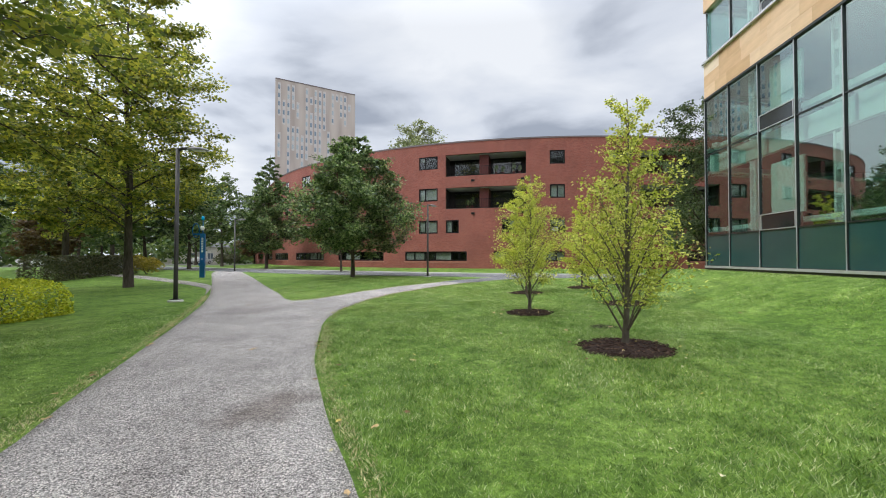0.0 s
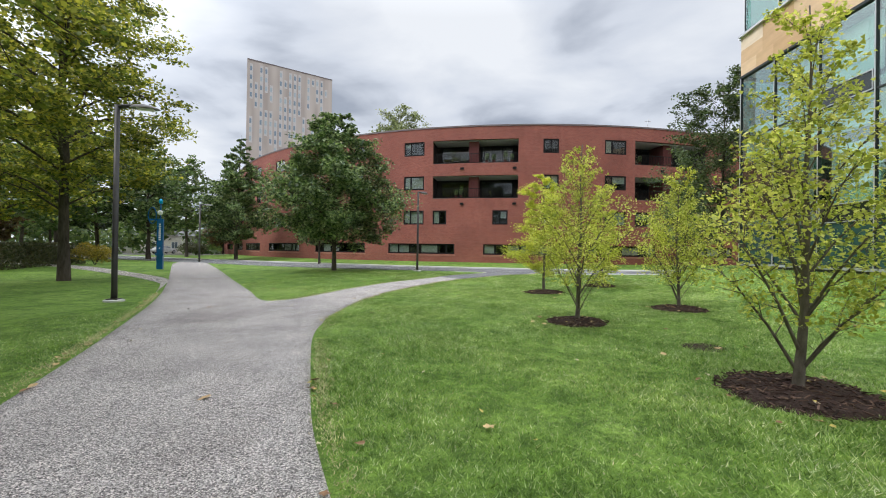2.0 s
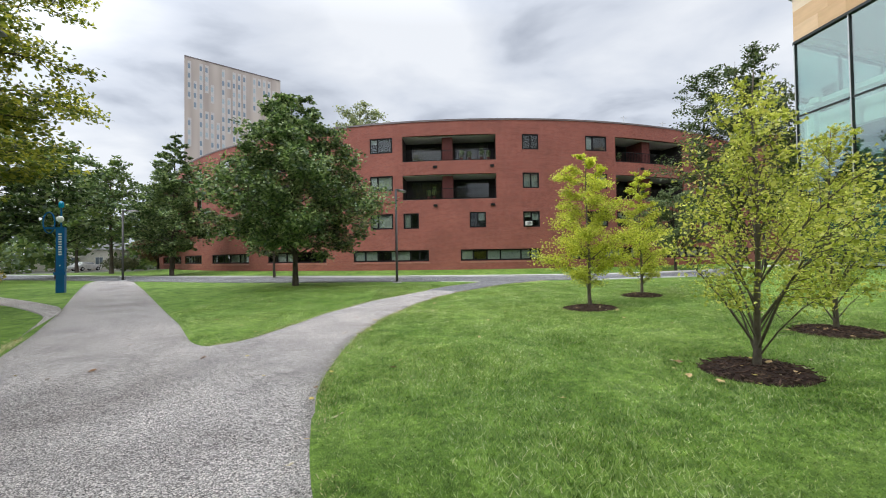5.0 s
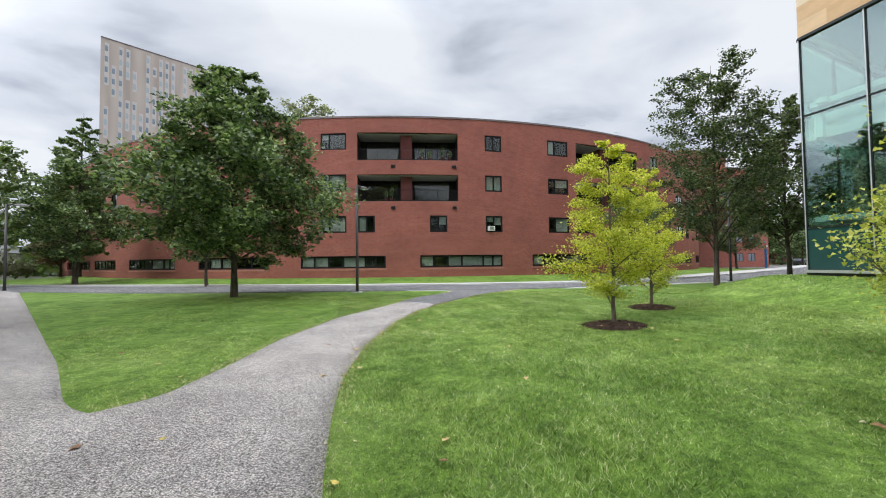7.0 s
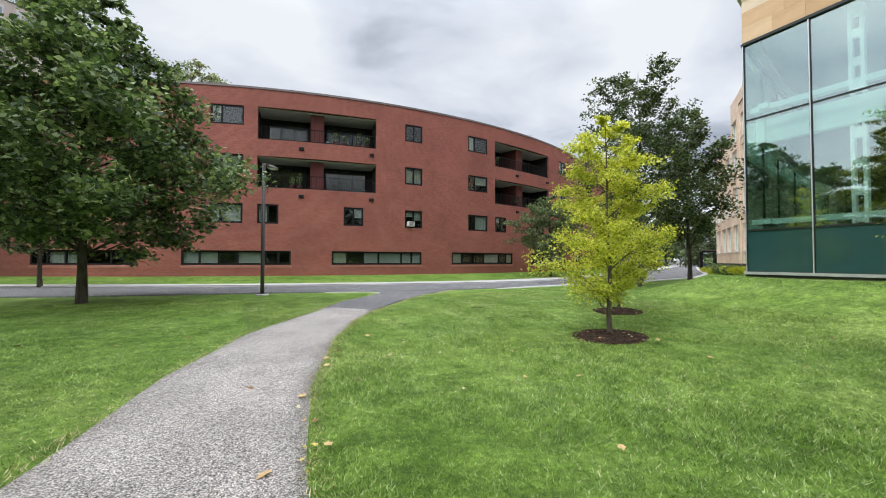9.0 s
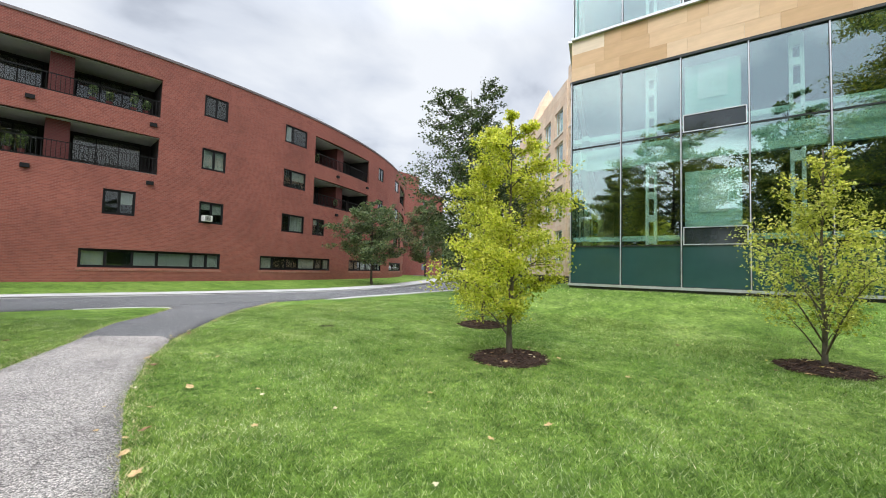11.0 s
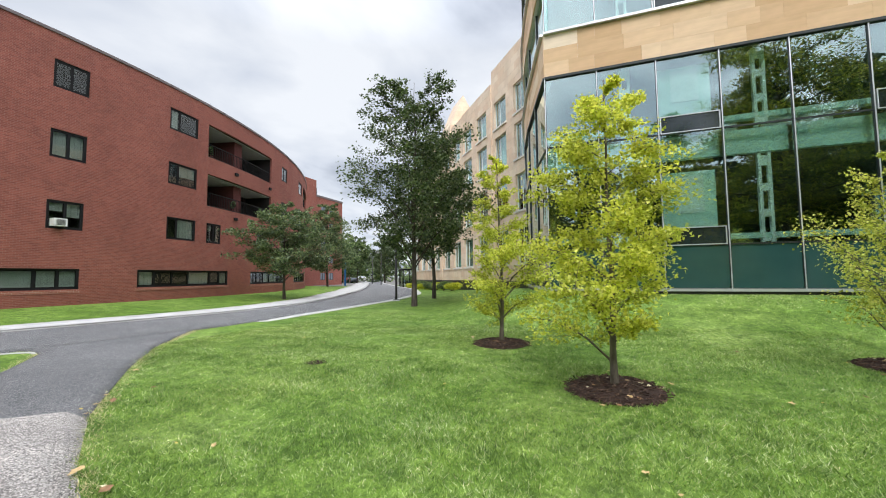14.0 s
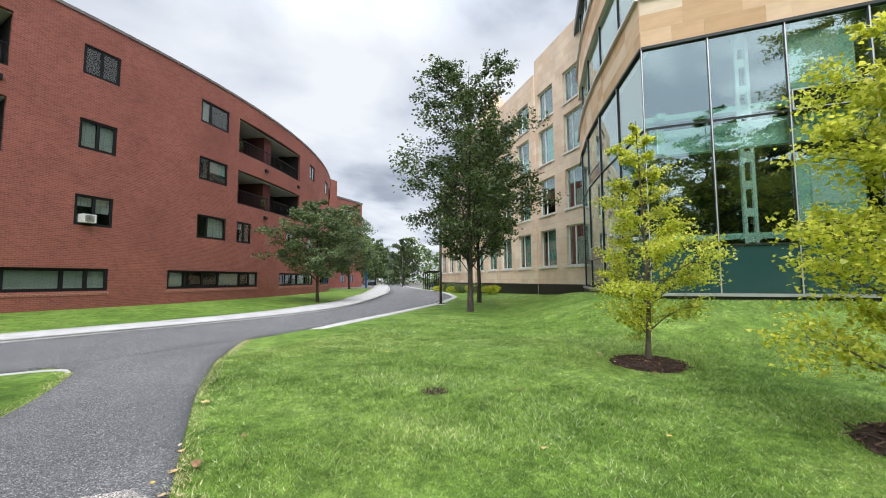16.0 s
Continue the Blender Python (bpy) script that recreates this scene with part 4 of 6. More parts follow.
g = Geo()
for j, z1 in enumerate(WING_TOPS):
    u0, u1, off = BAY * j, BAY * (j + 1), wing_off(j)
    wall_sheet(g, lambda u, out, z: (u, out + off, z), u0, u1, 1.25, z1, [h for h in tholes if h[0] >= u0 - 1e-6 and h[2] <= u1 + 1e-6], 0.22, 3.2)
    g.quad((u1, off, 0), (u1, -8, 0), (u1, -8, z1), (u1, off, z1), [(0, 0), (8, 0), (8, z1), (0, z1)])
    g.quad((u0, -8, 0), (u0, off, 0), (u0, off, z1), (u0, -8, z1), [(0, 0), (8, 0), (8, z1), (0, z1)])
    g.quad((u0, off, z1), (u1, off, z1), (u1, -8, z1), (u0, -8, z1))
part("wall", g, M_STONEWALL, stone, "tan stone block wall")
for j in range(len(WING_TOPS)):
    off = wing_off(j)
    g = Geo(); g.box(BAY * j, off - 0.3, -0.6, BAY * (j + 1), off + 0.015, 1.25)
    part("plinth", g, M_PLINTH, stone, "black granite base course")
for u0, u1, z0, z1 in ((16.0, 19.2, 15.6, 19.9), (25.6, 28.8, 12.8, 15.6)):
    g = Geo()
    zm = z0 + 1.0
    g.v = [(u0, 0.12, z0), (u0, 0.12, zm), (u0, -1.3, z1), (u0, -3.2, zm), (u0, -3.2, z0), (u1, 0.12, z0), (u1, 0.12, zm), (u1, -1.3, z1), (u1, -3.2, zm), (u1, -3.2, z0)]
    for f_ in ((0, 1, 2, 3, 4), (9, 8, 7, 6, 5), (0, 5, 6, 1), (1, 6, 7, 2), (2, 7, 8, 3), (3, 8, 9, 4), (4, 9, 5, 0)):
        g.f.append(f_)
        g.uv += [(g.v[q][0] + g.v[q][1], g.v[q][2]) for q in f_]
    part("gable", g, M_STONEWALL, stone, "pointed stone gable")
for h in tholes:
    off = wing_off(int(h[0] // BAY))
    w, hh = h[2] - h[0], h[3] - h[1]
    m = pose(h[0], off - 0.16, h[1]) @ pose(w, 0, 0, 0, 0, 180)
    win = part("window", shared(("tw", round(hh, 2)), lambda: frame_geo(w, hh, [w * 0.36], 0.07, 0.08).mesh("window", M_WHITEFRAME)), None, stone, at=m)
    part("pane", shared(("tp", round(hh, 2)), lambda: Geo().box(0.05, 0.03, 0.05, w - 0.05, 0.045, hh - 0.05).mesh("pane", M_GLASS)), None, win).visible_shadow = False
    # shallow box, its darkness painted in
    part("room", shared(("trm", round(hh, 2)), lambda: room_geo(w, hh, 1.0).mesh("room", M_ROOMSHADE)), None, win, at=pose(0, 0.1, 0))
    if prng.random() < 0.75:
        dh = prng.choice((0.45, 0.7, 1.0)) * (hh - 0.14)
        part("blind", shared(("tbl", round(dh, 2)), lambda: Geo().box(0.08, 0, 0, w * 0.64, 0.02, dh).mesh("blind", M_SLABEDGE)), None, win, "pale green blind", at=pose(w * 0.34, 0.12, 0.07))
    part("sill", shared(("ts",), lambda: Geo().box(-0.1, -0.24, -0.12, w + 0.1, 0.05, 0.0).mesh("sill", M_SILL)), None, win)

# ---- tower far behind ----
tl, tr, TH = (-71.5, 132.0), (-48.7, 149.0), 63.5
d = Vector((tr[0] - tl[0], tr[1] - tl[1], 0)); tw = d.length
tower = thing("tower_block", "tall pale tan residential tower with scattered narrow windows", "building", (*tl, 0), math.degrees(math.atan2(d.y, d.x)))
sk = 5.0      # the flank turns away from the lawn
g = Geo(); g.hexa([(0, 0, 0), (tw, 0, 0), (tw + sk, 22, 0), (sk, 22, 0), (0, 0, TH), (tw, 0, TH), (tw + sk, 22, TH), (sk, 22, TH)])
part("wall", g, M_TOWER, tower)
g = Geo(); g.hexa([(0, -0.1, TH), (tw, -0.1, TH), (tw + sk, 22, TH), (sk, 22, TH), (0, -0.1, TH + 0.3), (tw, -0.1, TH + 0.3), (tw + sk, 22, TH + 0.3), (sk, 22, TH + 0.3)])
part("roof", g, M_COPING, tower)
M_TOWERPANE = painted("tower_blue_glass", (0.22, 0.28, 0.35), 0.15, 0.0, 0.4, 0.4)
M_TOWERBLUE = painted("pale_blue_panel", (0.36, 0.43, 0.48), 0.4, 0, 0.15)
M_TOWERPALE = painted("pale_panel", (0.55, 0.52, 0.51), 0.5, 0, 0.1)
wm1 = Geo().box(0, -0.06, 0, 0.62, 0.1, 1.5).mesh("window", M_TOWERPANE)
wm2 = Geo().box(0, -0.06, 0, 0.62, 0.1, 1.5).mesh("window", M_TOWERBLUE)
sm = Geo().box(0, -0.04, 0, 0.95, 0.1, 2.88).mesh("surround", M_TOWERPALE)
r4 = random.Random(11)
for col in range(17):
    cx = 0.9 + col * (tw - 2.0) / 17
    on = col % 3 == 0
    for fl in range(20):
        z = 5 + fl * 2.9
        if z > TH - 3:
            break
        if r4.random() < (0.22 if on else 0.3):
            on = not on
        if on:
            w_ = part("window", wm1 if r4.random() < 0.6 else wm2, None, tower, at=pose(cx, 0, z))
            part("surround", sm, None, w_, at=pose(-0.06, 0, -0.6))

# ---- trees ----
def leaf_mesh(name, centers, size, material, rs, fan=False, flat=0.5):
    """Many small leaves, one face each, at given places."""
    n = len(centers)
    a = rs.normal(size=(n, 3)); a[:, 2] *= flat
    a /= np.linalg.norm(a, axis=1)[:, None]
    b = rs.normal(size=(n, 3)); b[:, 2] *= flat
    b -= a * (a * b).sum(1)[:, None]
    b /= np.linalg.norm(b, axis=1)[:, None]
    s = size * rs.uniform(0.65, 1.3, n)[:, None]
    c = np.asarray(centers)
    nn = np.cross(a, b) * s * 0.18
    if fan:
        v = np.stack([c - a * s * 0.5, c + a * s * 0.35 + b * s * 0.6 + nn, c + a * s * 0.5, c + a * s * 0.35 - b * s * 0.6 + nn], 1)
    else:
        v = np.stack([c - a * s * 0.7, c + b * s * 0.42 + nn, c + a * s * 0.7, c - b * s * 0.42 + nn], 1)
    return raw_mesh(name, v.reshape(-1, 3), np.arange(4 * n).reshape(n, 4), material)


def make_tree(name, label, x, y, h, prof, clear, trunk_r, n_limb, leaf, n_leaf, leafmat, bark, seed, rise=0.5, clump=0.35, fan=False,
              lean=(0, 0), group="", sub=6, zs=0.7, flat=0.5, top=0.96, leaf_lo=0.0, jit=(0.78, 1.12), tw=(0.16, 0.36)):
    """Tapered trunk, limbs and twigs, with leaves in clumps along the twigs. prof: crown radius at even steps from the crown's foot to its top."""
    rs = np.random.RandomState(seed)
    root = thing(name, label, "tree", (x, y, gz(x, y) - 0.03), 0, group)
    g = Geo()
    spine = []
    steps = 9
    wob = rs.normal(size=(steps + 1, 2)) * h * 0.006
    wob[0] = 0
    for j in range(steps + 1):
        t = j / steps
        spine.append(np.array([lean[0] * t * h + wob[:j + 1, 0].sum() * 0.6, lean[1] * t * h + wob[:j + 1, 1].sum() * 0.6, t * h * top]))
    rad = [max(0.008, trunk_r * ((1 - j / steps) ** 0.85) * (1.25 if j == 0 else 1)) for j in range(steps + 1)]
    g.tube([(*spine[0][:2], -0.08)] + [tuple(p) for p in spine[0:]], [rad[0] * 1.35] + rad, 8)
    sp = np.array(spine)
    at = lambda z: np.array([np.interp(z, sp[:, 2], sp[:, k]) for k in range(3)])
    prof_r = lambda t: np.interp(t, np.linspace(0, 1, len(prof)), prof)
    cents, wts = [], []
    ang = rs.uniform(0, 6.28)
    for i_ in range(n_limb):
        t = (i_ + 0.3 + 0.4 * rs.rand()) / n_limb
        z0 = clear * h + t * (0.93 - clear) * h
        reach = prof_r(t) * rs.uniform(*jit)
        ang += 2.4 + rs.normal() * 0.35
        p0 = at(max(0.05 * h, z0 - rise * reach * 0.55))
        dirv = np.array([math.cos(ang), math.sin(ang), 0])
        p3 = at(min(z0, h * 0.95)) + dirv * reach * 0.82
        p3[2] = z0 + reach * rise * 0.45
        p1 = p0 + (p3 - p0) * 0.35 + np.array([0, 0, reach * 0.10])
        p2 = p0 + (p3 - p0) * 0.7 + np.array([0, 0, reach * 0.10])
        pts = [p0, p1, p2, p3]
        r0 = max(0.007, trunk_r * 0.42 * (reach / max(prof)) * (1 - 0.45 * t))
        g.tube([tuple(p) for p in pts], [r0, r0 * 0.72, r0 * 0.45, r0 * 0.15], 5, False)
        P = np.array(pts)
        for k_ in range(sub):
            u = 0.25 + 0.75 * (k_ + rs.rand()) / sub
            q0 = np.array([np.interp(u, [0, 0.35, 0.7, 1], P[:, c_]) for c_ in range(3)])
            sd = dirv * rs.uniform(0.2, 0.9) + rs.normal(size=3) * np.array([0.6, 0.6, 0.35]) + np.array([0, 0, rise * 0.5])
            sd /= np.linalg.norm(sd)
            ln = reach * rs.uniform(*tw)
            q1 = q0 + sd * ln
            g.tube([tuple(q0), tuple((q0 + q1) / 2 + rs.normal(size=3) * ln * 0.06), tuple(q1)], [r0 * 0.35, r0 * 0.22, r0 * 0.08], 3, False)
            for c_ in np.linspace(0.35, 1.05, 4):
                cents.append(q0 + (q1 - q0) * c_)
                wts.append(ln)
    part("trunk", g, bark, root, "rough grey-brown trunk and limbs", True)
    cents, wts = np.array(cents), np.array(wts)
    idx = rs.choice(len(cents), n_leaf, p=wts / wts.sum())
    spread = clump * wts[idx][:, None]
    pos = cents[idx] + np.clip(rs.normal(size=(n_leaf, 3)), -1.7, 1.7) * spread * np.array([1, 1, zs])
    pos = pos[pos[:, 2] > max(clear * 0.72, leaf_lo) * h]
    ob = part("crown", leaf_mesh("crown", pos, leaf, leafmat, rs, fan, flat), None, root)
    return root


YOUNG = "young trees on the lawn"
make_tree("young_tree", "young yellow-green tree in a mulch ring", 2.22, 6.65, 4.15, (0.75, 0.98, 1.0, 0.86, 0.6, 0.48, 0.42, 0.3), 0.15, 0.05, 36, 0.040, 9000, M_GINKGO2, M_YBARK, 21, 1.15, 0.3, True, group=YOUNG, sub=10, zs=0.7, leaf_lo=0.17, jit=(0.6, 1.2), tw=(0.2, 0.5))
make_tree("young_tree", "young yellow-green tree with a thin see-through crown", 1.2, 10.8, 3.85, (0.7, 1.05, 1.15, 1.0, 0.75, 0.5, 0.4, 0.25), 0.15, 0.045, 34, 0.040, 7600, M_GINKGO2, M_YBARK, 22, 1.1, 0.3, True, group=YOUNG, sub=10, zs=0.7, leaf_lo=0.2, jit=(0.6, 1.2), tw=(0.2, 0.5))
make_tree("young_tree", "young bright yellow-green tree with tiered branches", 1.75, 16.7, 4.45, (1.05, 1.35, 1.18, 0.95, 0.85, 0.74, 0.6, 0.34), 0.14, 0.05, 27, 0.043, 22000, M_GINKGO, M_YBARK, 23, 0.45, 0.3, True, group=YOUNG, sub=12, zs=0.55, jit=(0.55, 1.2), tw=(0.2, 0.45))
make_tree("young_tree", "young yellow-green tree near the stone corner", 4.45, 18.85, 4.4, (0.75, 1.02, 0.98, 0.85, 0.72, 0.56, 0.44, 0.24), 0.12, 0.046, 28, 0.042, 15500, M_GINKGO, M_YBARK, 24, 0.55, 0.3, True, group=YOUNG, sub=12, zs=0.55, jit=(0.55, 1.2), tw=(0.2, 0.45))
make_tree("young_tree", "small yellow-green tree before the glass wall", 4.15, 12.5, 3.65, (0.6, 0.95, 1.0, 0.9, 0.65, 0.45, 0.35, 0.22), 0.14, 0.04, 34, 0.040, 10500, M_GINKGO2, M_YBARK, 25, 1.1, 0.3, True, group=YOUNG, sub=10, zs=0.7, leaf_lo=0.18, jit=(0.6, 1.2), tw=(0.2, 0.5))
make_tree("oak_tree", "broad dark green oak on the lawn island", -9.05, 27.4, 10.3, (3.2, 4.7, 4.5, 4.0, 3.3, 2.8, 2.1, 1.1), 0.16, 0.135, 64, 0.14, 40000, M_OAK, M_BARK, 31, 0.25, 0.24, sub=9, zs=0.6, jit=(0.72, 1.1))
make_tree("oak_tree", "dark green pyramidal tree by the road", -25.6, 45.6, 14.3, (3.1, 4.1, 4.0, 3.6, 2.7, 1.9, 1.2, 0.5), 0.14, 0.17, 56, 0.17, 24000, M_OAK, M_BARK, 32, 0.2, 0.28, zs=0.5)
make_tree("small_tree", "small dark green tree by the brick wall", -13.4, 37.2, 6.0, (1.5, 2.1, 2.1, 1.6, 0.9), 0.3, 0.1, 22, 0.16, 7000, M_OAK, M_BARK, 33)
make_tree("locust_tree", "tall feathery grey-green tree beside the road", 12.93, 24.86, 11.2, (2.4, 3.2, 3.6, 3.5, 3.0, 2.5, 2.0, 1.4), 0.2, 0.12, 32, 0.095, 26000, M_LOCUST, M_BARK, 134, 0.8, 0.24, sub=10, zs=0.5, jit=(0.65, 1.08), tw=(0.18, 0.42))
make_tree("locust_tree", "slimmer feathery tree before the stone wing", 19.5, 26.55, 10.6, (2.0, 3.0, 2.9, 2.5, 1.8, 0.9), 0.24, 0.12, 26, 0.15, 12000, M_LOCUST, M_BARK, 35, 0.8, 0.34)
make_tree("small_tree", "small rounded grey-green tree on the verge", 17.7, 36.8, 6.9, (2.8, 3.5, 3.3, 2.6, 1.8, 0.8), 0.24, 0.1, 36, 0.12, 17000, M_VERGE, M_BARK, 36, 0.4, 0.28, zs=0.5)
make_tree("verge_tree", "dark green tree on the verge by the brick front", 51.0, 58.2, 14.4, (3.6, 4.8, 5.1, 4.5, 3.6, 2.6, 1.4), 0.16, 0.16, 44, 0.2, 18000, M_VERGE, M_BARK, 40, 0.35, 0.32)
make_tree("pin_oak", "tall oak with yellowing green leaves under the grey sky", -17.6, 18.5, 16.5, (4.4, 5.9, 6.2, 5.9, 5.3, 4.4, 3.2, 1.5), 0.2, 0.2, 46, 0.13, 44000, M_PIN, M_BARK, 41, 0.3, 0.24, sub=9, zs=0.32, jit=(0.6, 1.15))
make_tree("pin_oak", "tall oak with yellowing green leaves beside the hedge", -12.0, 4.2, 22.0, (4.6, 6.8, 7.2, 6.8, 6.0, 4.6, 2.6), 0.17, 0.27, 58, 0.13, 60000, M_PIN, M_BARK, 42, 0.2, 0.26, sub=11, zs=0.32, jit=(0.62, 1.12))
make_tree("pin_oak", "tall oak with dark trunk behind the hedge", -28.5, 25.0, 15.0, (3.4, 5.0, 5.0, 4.4, 3.4, 2.4, 1.2), 0.2, 0.22, 34, 0.17, 24000, M_PIN, M_BARK, 43, 0.2, 0.36, zs=0.3)
make_tree("garden_tree", "tall green tree rising behind the brick roof", -10.2, 62.0, 23.0, (3.5, 5.0, 5.4, 5.0, 4.2, 2.6), 0.35, 0.3, 40, 0.22, 14000, M_PALELEAF, M_BARK, 44)

# oaks behind the start, inferred from reflections; their leaf colour is darkened for shade
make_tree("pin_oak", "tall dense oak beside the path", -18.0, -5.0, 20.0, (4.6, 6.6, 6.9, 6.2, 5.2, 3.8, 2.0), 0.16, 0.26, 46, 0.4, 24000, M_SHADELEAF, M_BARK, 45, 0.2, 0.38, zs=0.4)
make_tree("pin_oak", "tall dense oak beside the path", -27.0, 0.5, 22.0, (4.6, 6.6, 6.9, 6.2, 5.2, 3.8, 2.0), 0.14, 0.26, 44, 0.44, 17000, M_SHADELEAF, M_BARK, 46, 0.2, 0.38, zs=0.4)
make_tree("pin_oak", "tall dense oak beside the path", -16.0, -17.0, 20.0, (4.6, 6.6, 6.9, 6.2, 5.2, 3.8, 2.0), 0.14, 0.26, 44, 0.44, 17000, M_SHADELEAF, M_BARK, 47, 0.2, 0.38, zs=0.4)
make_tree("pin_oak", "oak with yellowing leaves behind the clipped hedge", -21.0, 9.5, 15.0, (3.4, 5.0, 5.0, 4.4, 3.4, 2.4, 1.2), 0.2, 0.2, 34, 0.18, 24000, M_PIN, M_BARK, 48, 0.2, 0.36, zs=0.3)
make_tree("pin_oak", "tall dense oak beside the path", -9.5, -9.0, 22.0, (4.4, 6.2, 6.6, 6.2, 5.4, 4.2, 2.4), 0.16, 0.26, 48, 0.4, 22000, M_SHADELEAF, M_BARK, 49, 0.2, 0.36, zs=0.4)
wood = random.Random(5)
WOODS = [(-34, 34, 13), (-41, 27, 15), (-48, 38, 15), (-39, 57, 14.5), (-38, 42, 13.5), (-33, 42.5, 12), (-55, 50, 16), (-36, 64, 13), (-50, 66, 15), (-64, 62, 17), (-46, 20, 16), (-58, 30, 17),
         (-26, 10, 20), (-32, -8, 17), (-36, 4, 16), (-18, -24, 16), (-30, -22, 17), (-44, 8, 16), (-6, -30, 15), (6, -34, 15)]
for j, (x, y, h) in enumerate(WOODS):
    # woods behind the start, and some others, take the shade-darkened leaf
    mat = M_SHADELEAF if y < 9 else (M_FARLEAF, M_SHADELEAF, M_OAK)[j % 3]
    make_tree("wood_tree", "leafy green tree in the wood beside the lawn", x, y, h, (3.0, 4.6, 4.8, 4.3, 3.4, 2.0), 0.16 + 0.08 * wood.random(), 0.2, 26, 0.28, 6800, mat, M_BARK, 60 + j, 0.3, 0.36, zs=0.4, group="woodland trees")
FARTREES = [(62, 76, 13), (80, 92, 16), (92, 84, 15), (105, 100, 17), (118, 122, 17), (135, 112, 18), (100, 125, 15), (84, 66, 12), (98, 94, 15), (112, 92, 16), (88, 76.5, 12)]
for j, (x, y, h) in enumerate(FARTREES):
    make_tree("roadside_tree", "leafy green tree far along the road", x, y, h, (3.0, 4.6, 4.8, 4.3, 3.4, 2.0), 0.16, 0.2, 22, 0.34, 7000, (M_OAK, M_LOCUST)[j % 2], M_BARK, 90 + j, 0.35, 0.36, group="roadside trees")

# ---- woodland edge all round, hedges and shrubs ----
def clump_mesh(name, blobs, leaf, per, mat, seed):
    """Leafy mass: leaves on the skins of many overlapping lumps (x, y, z, rx, rz)."""
    rs = np.random.RandomState(seed)
    out = []
    for x, y, z, rx, rz in blobs:
        d = rs.normal(size=(per, 3)); d /= np.linalg.norm(d, axis=1)[:, None]
        r = rs.uniform(0.72, 1.06, per)[:, None]
        out.append(np.array([x, y, z]) + d * r * np.array([rx, rx, rz]))
    c = np.concatenate(out)
    c = c[c[:, 2] > 0.02]
    return leaf_mesh(name, c, leaf, mat, rs, False, 0.8)


fr = random.Random(17)
for nm, mat, seed, b0, b1, r0, r1, hh in (("far_woods", M_FARLEAF, 1, 195, 350, 75, 105, 12), ("far_woods", M_OAK, 2, 47, 76, 112, 135, 17), ("far_woods", M_FARLEAF, 3, 110, 200, 70, 95, 11), ("far_woods", M_OAK, 4, 350, 400, 120, 140, 8)):
    blobs = []
    nb = int((b1 - b0) * 2.2)
    for j in range(nb):
        b = radians(b0 + (b1 - b0) * (j + fr.random()) / nb)
        r = fr.uniform(r0, r1)
        top = hh * fr.uniform(0.55, 1.1)
        z = fr.random() * top * 0.75
        blobs.append((r * math.sin(b), 15 + r * math.cos(b), z, fr.uniform(2.5, 4.5), fr.uniform(2.0, 3.4)))
    w = part(nm, clump_mesh(nm, blobs, 0.75, 130, mat, seed), None)
    tagged(w, "distant belt of green trees closing the view", "woods", kind="stuff")


def shrub(name, label, x, y, rx, h, mat, seed, leaf=0.07, n=2600, lumps=7, group=""):
    r = random.Random(seed)
    root = thing(name, label, "shrub", (x, y, gz(x, y)), 0, group)
    g = Geo()
    for j in range(6):
        a = r.uniform(0, 6.28)
        g.tube([(0, 0, -0.05), (math.cos(a) * rx * 0.25, math.sin(a) * rx * 0.25, h * 0.4), (math.cos(a) * rx * 0.6, math.sin(a) * rx * 0.6, h * 0.75)], [0.03, 0.02, 0.006], 4)
    part("stem", g, M_BARK, root)
    blobs = [(r.uniform(-0.5, 0.5) * rx, r.uniform(-0.5, 0.5) * rx, h * r.uniform(0.35, 0.65), rx * r.uniform(0.35, 0.6), h * r.uniform(0.25, 0.4)) for _ in range(lumps)]
    part("foliage", clump_mesh("foliage", blobs, leaf, n // lumps, mat, seed), None, root)
    return root


def hedge(name, label, a, b, width, h, mat, seed, leaf=0.05, per_m=2200):
    """A clipped hedge: leaves filling the skin of a long rounded block, twigs inside."""
    rs = np.random.RandomState(seed)
    d = Vector((b[0] - a[0], b[1] - a[1], 0))
    L = d.length
    root = thing(name, label, "hedge", (*a, gz(*a)), math.degrees(math.atan2(d.y, d.x)))
    n = int(per_m * L)
    u = rs.uniform(0, L, n)
    ang = rs.uniform(-0.15, math.pi + 0.15, n)
    rr = 1 - 0.16 * rs.rand(n) + 0.07 * np.sin(u * 2.3) + 0.05 * np.sin(u * 5.1)
    ca, sa = np.cos(ang), np.sin(ang)
    p = 4.0
    k_ = (np.abs(ca) ** p + np.abs(sa) ** p) ** (-1 / p)
    c = np.c_[u, ca * k_ * rr * width / 2, np.maximum(sa * k_ * rr * h, 0.03)]
    part("foliage", leaf_mesh("foliage", c, leaf, mat, rs, False, 0.8), None, root)
    g = Geo()
    for j in range(int(L * 3)):
        x = (j + 0.5) / 3
        g.tube([(x, 0, -0.03), (x + 0.1, rs.uniform(-0.3, 0.3) * width, h * 0.8)], [0.018, 0.006], 4)
    part("stem", g, M_BARK, root)
    return root


hedge("hedge", "clipped low yellow-green hedge on the lawn", (-11.6, 5.4), (-12.4, 9.7), 2.9, 0.9, M_HEDGE, 5, 0.06, 3000)
M_BROWNHEDGE = leaf_mat("dull_hedge_leaf", (0.05, 0.06, 0.03), (0.09, 0.10, 0.045), (0.15, 0.14, 0.08), 0.3)
hedge("hedge", "dull brown-green hedge behind the tree trunks", (-25.5, 20.5), (-29.5, 31.0), 1.5, 1.5, M_BROWNHEDGE, 6, 0.1, 1100)
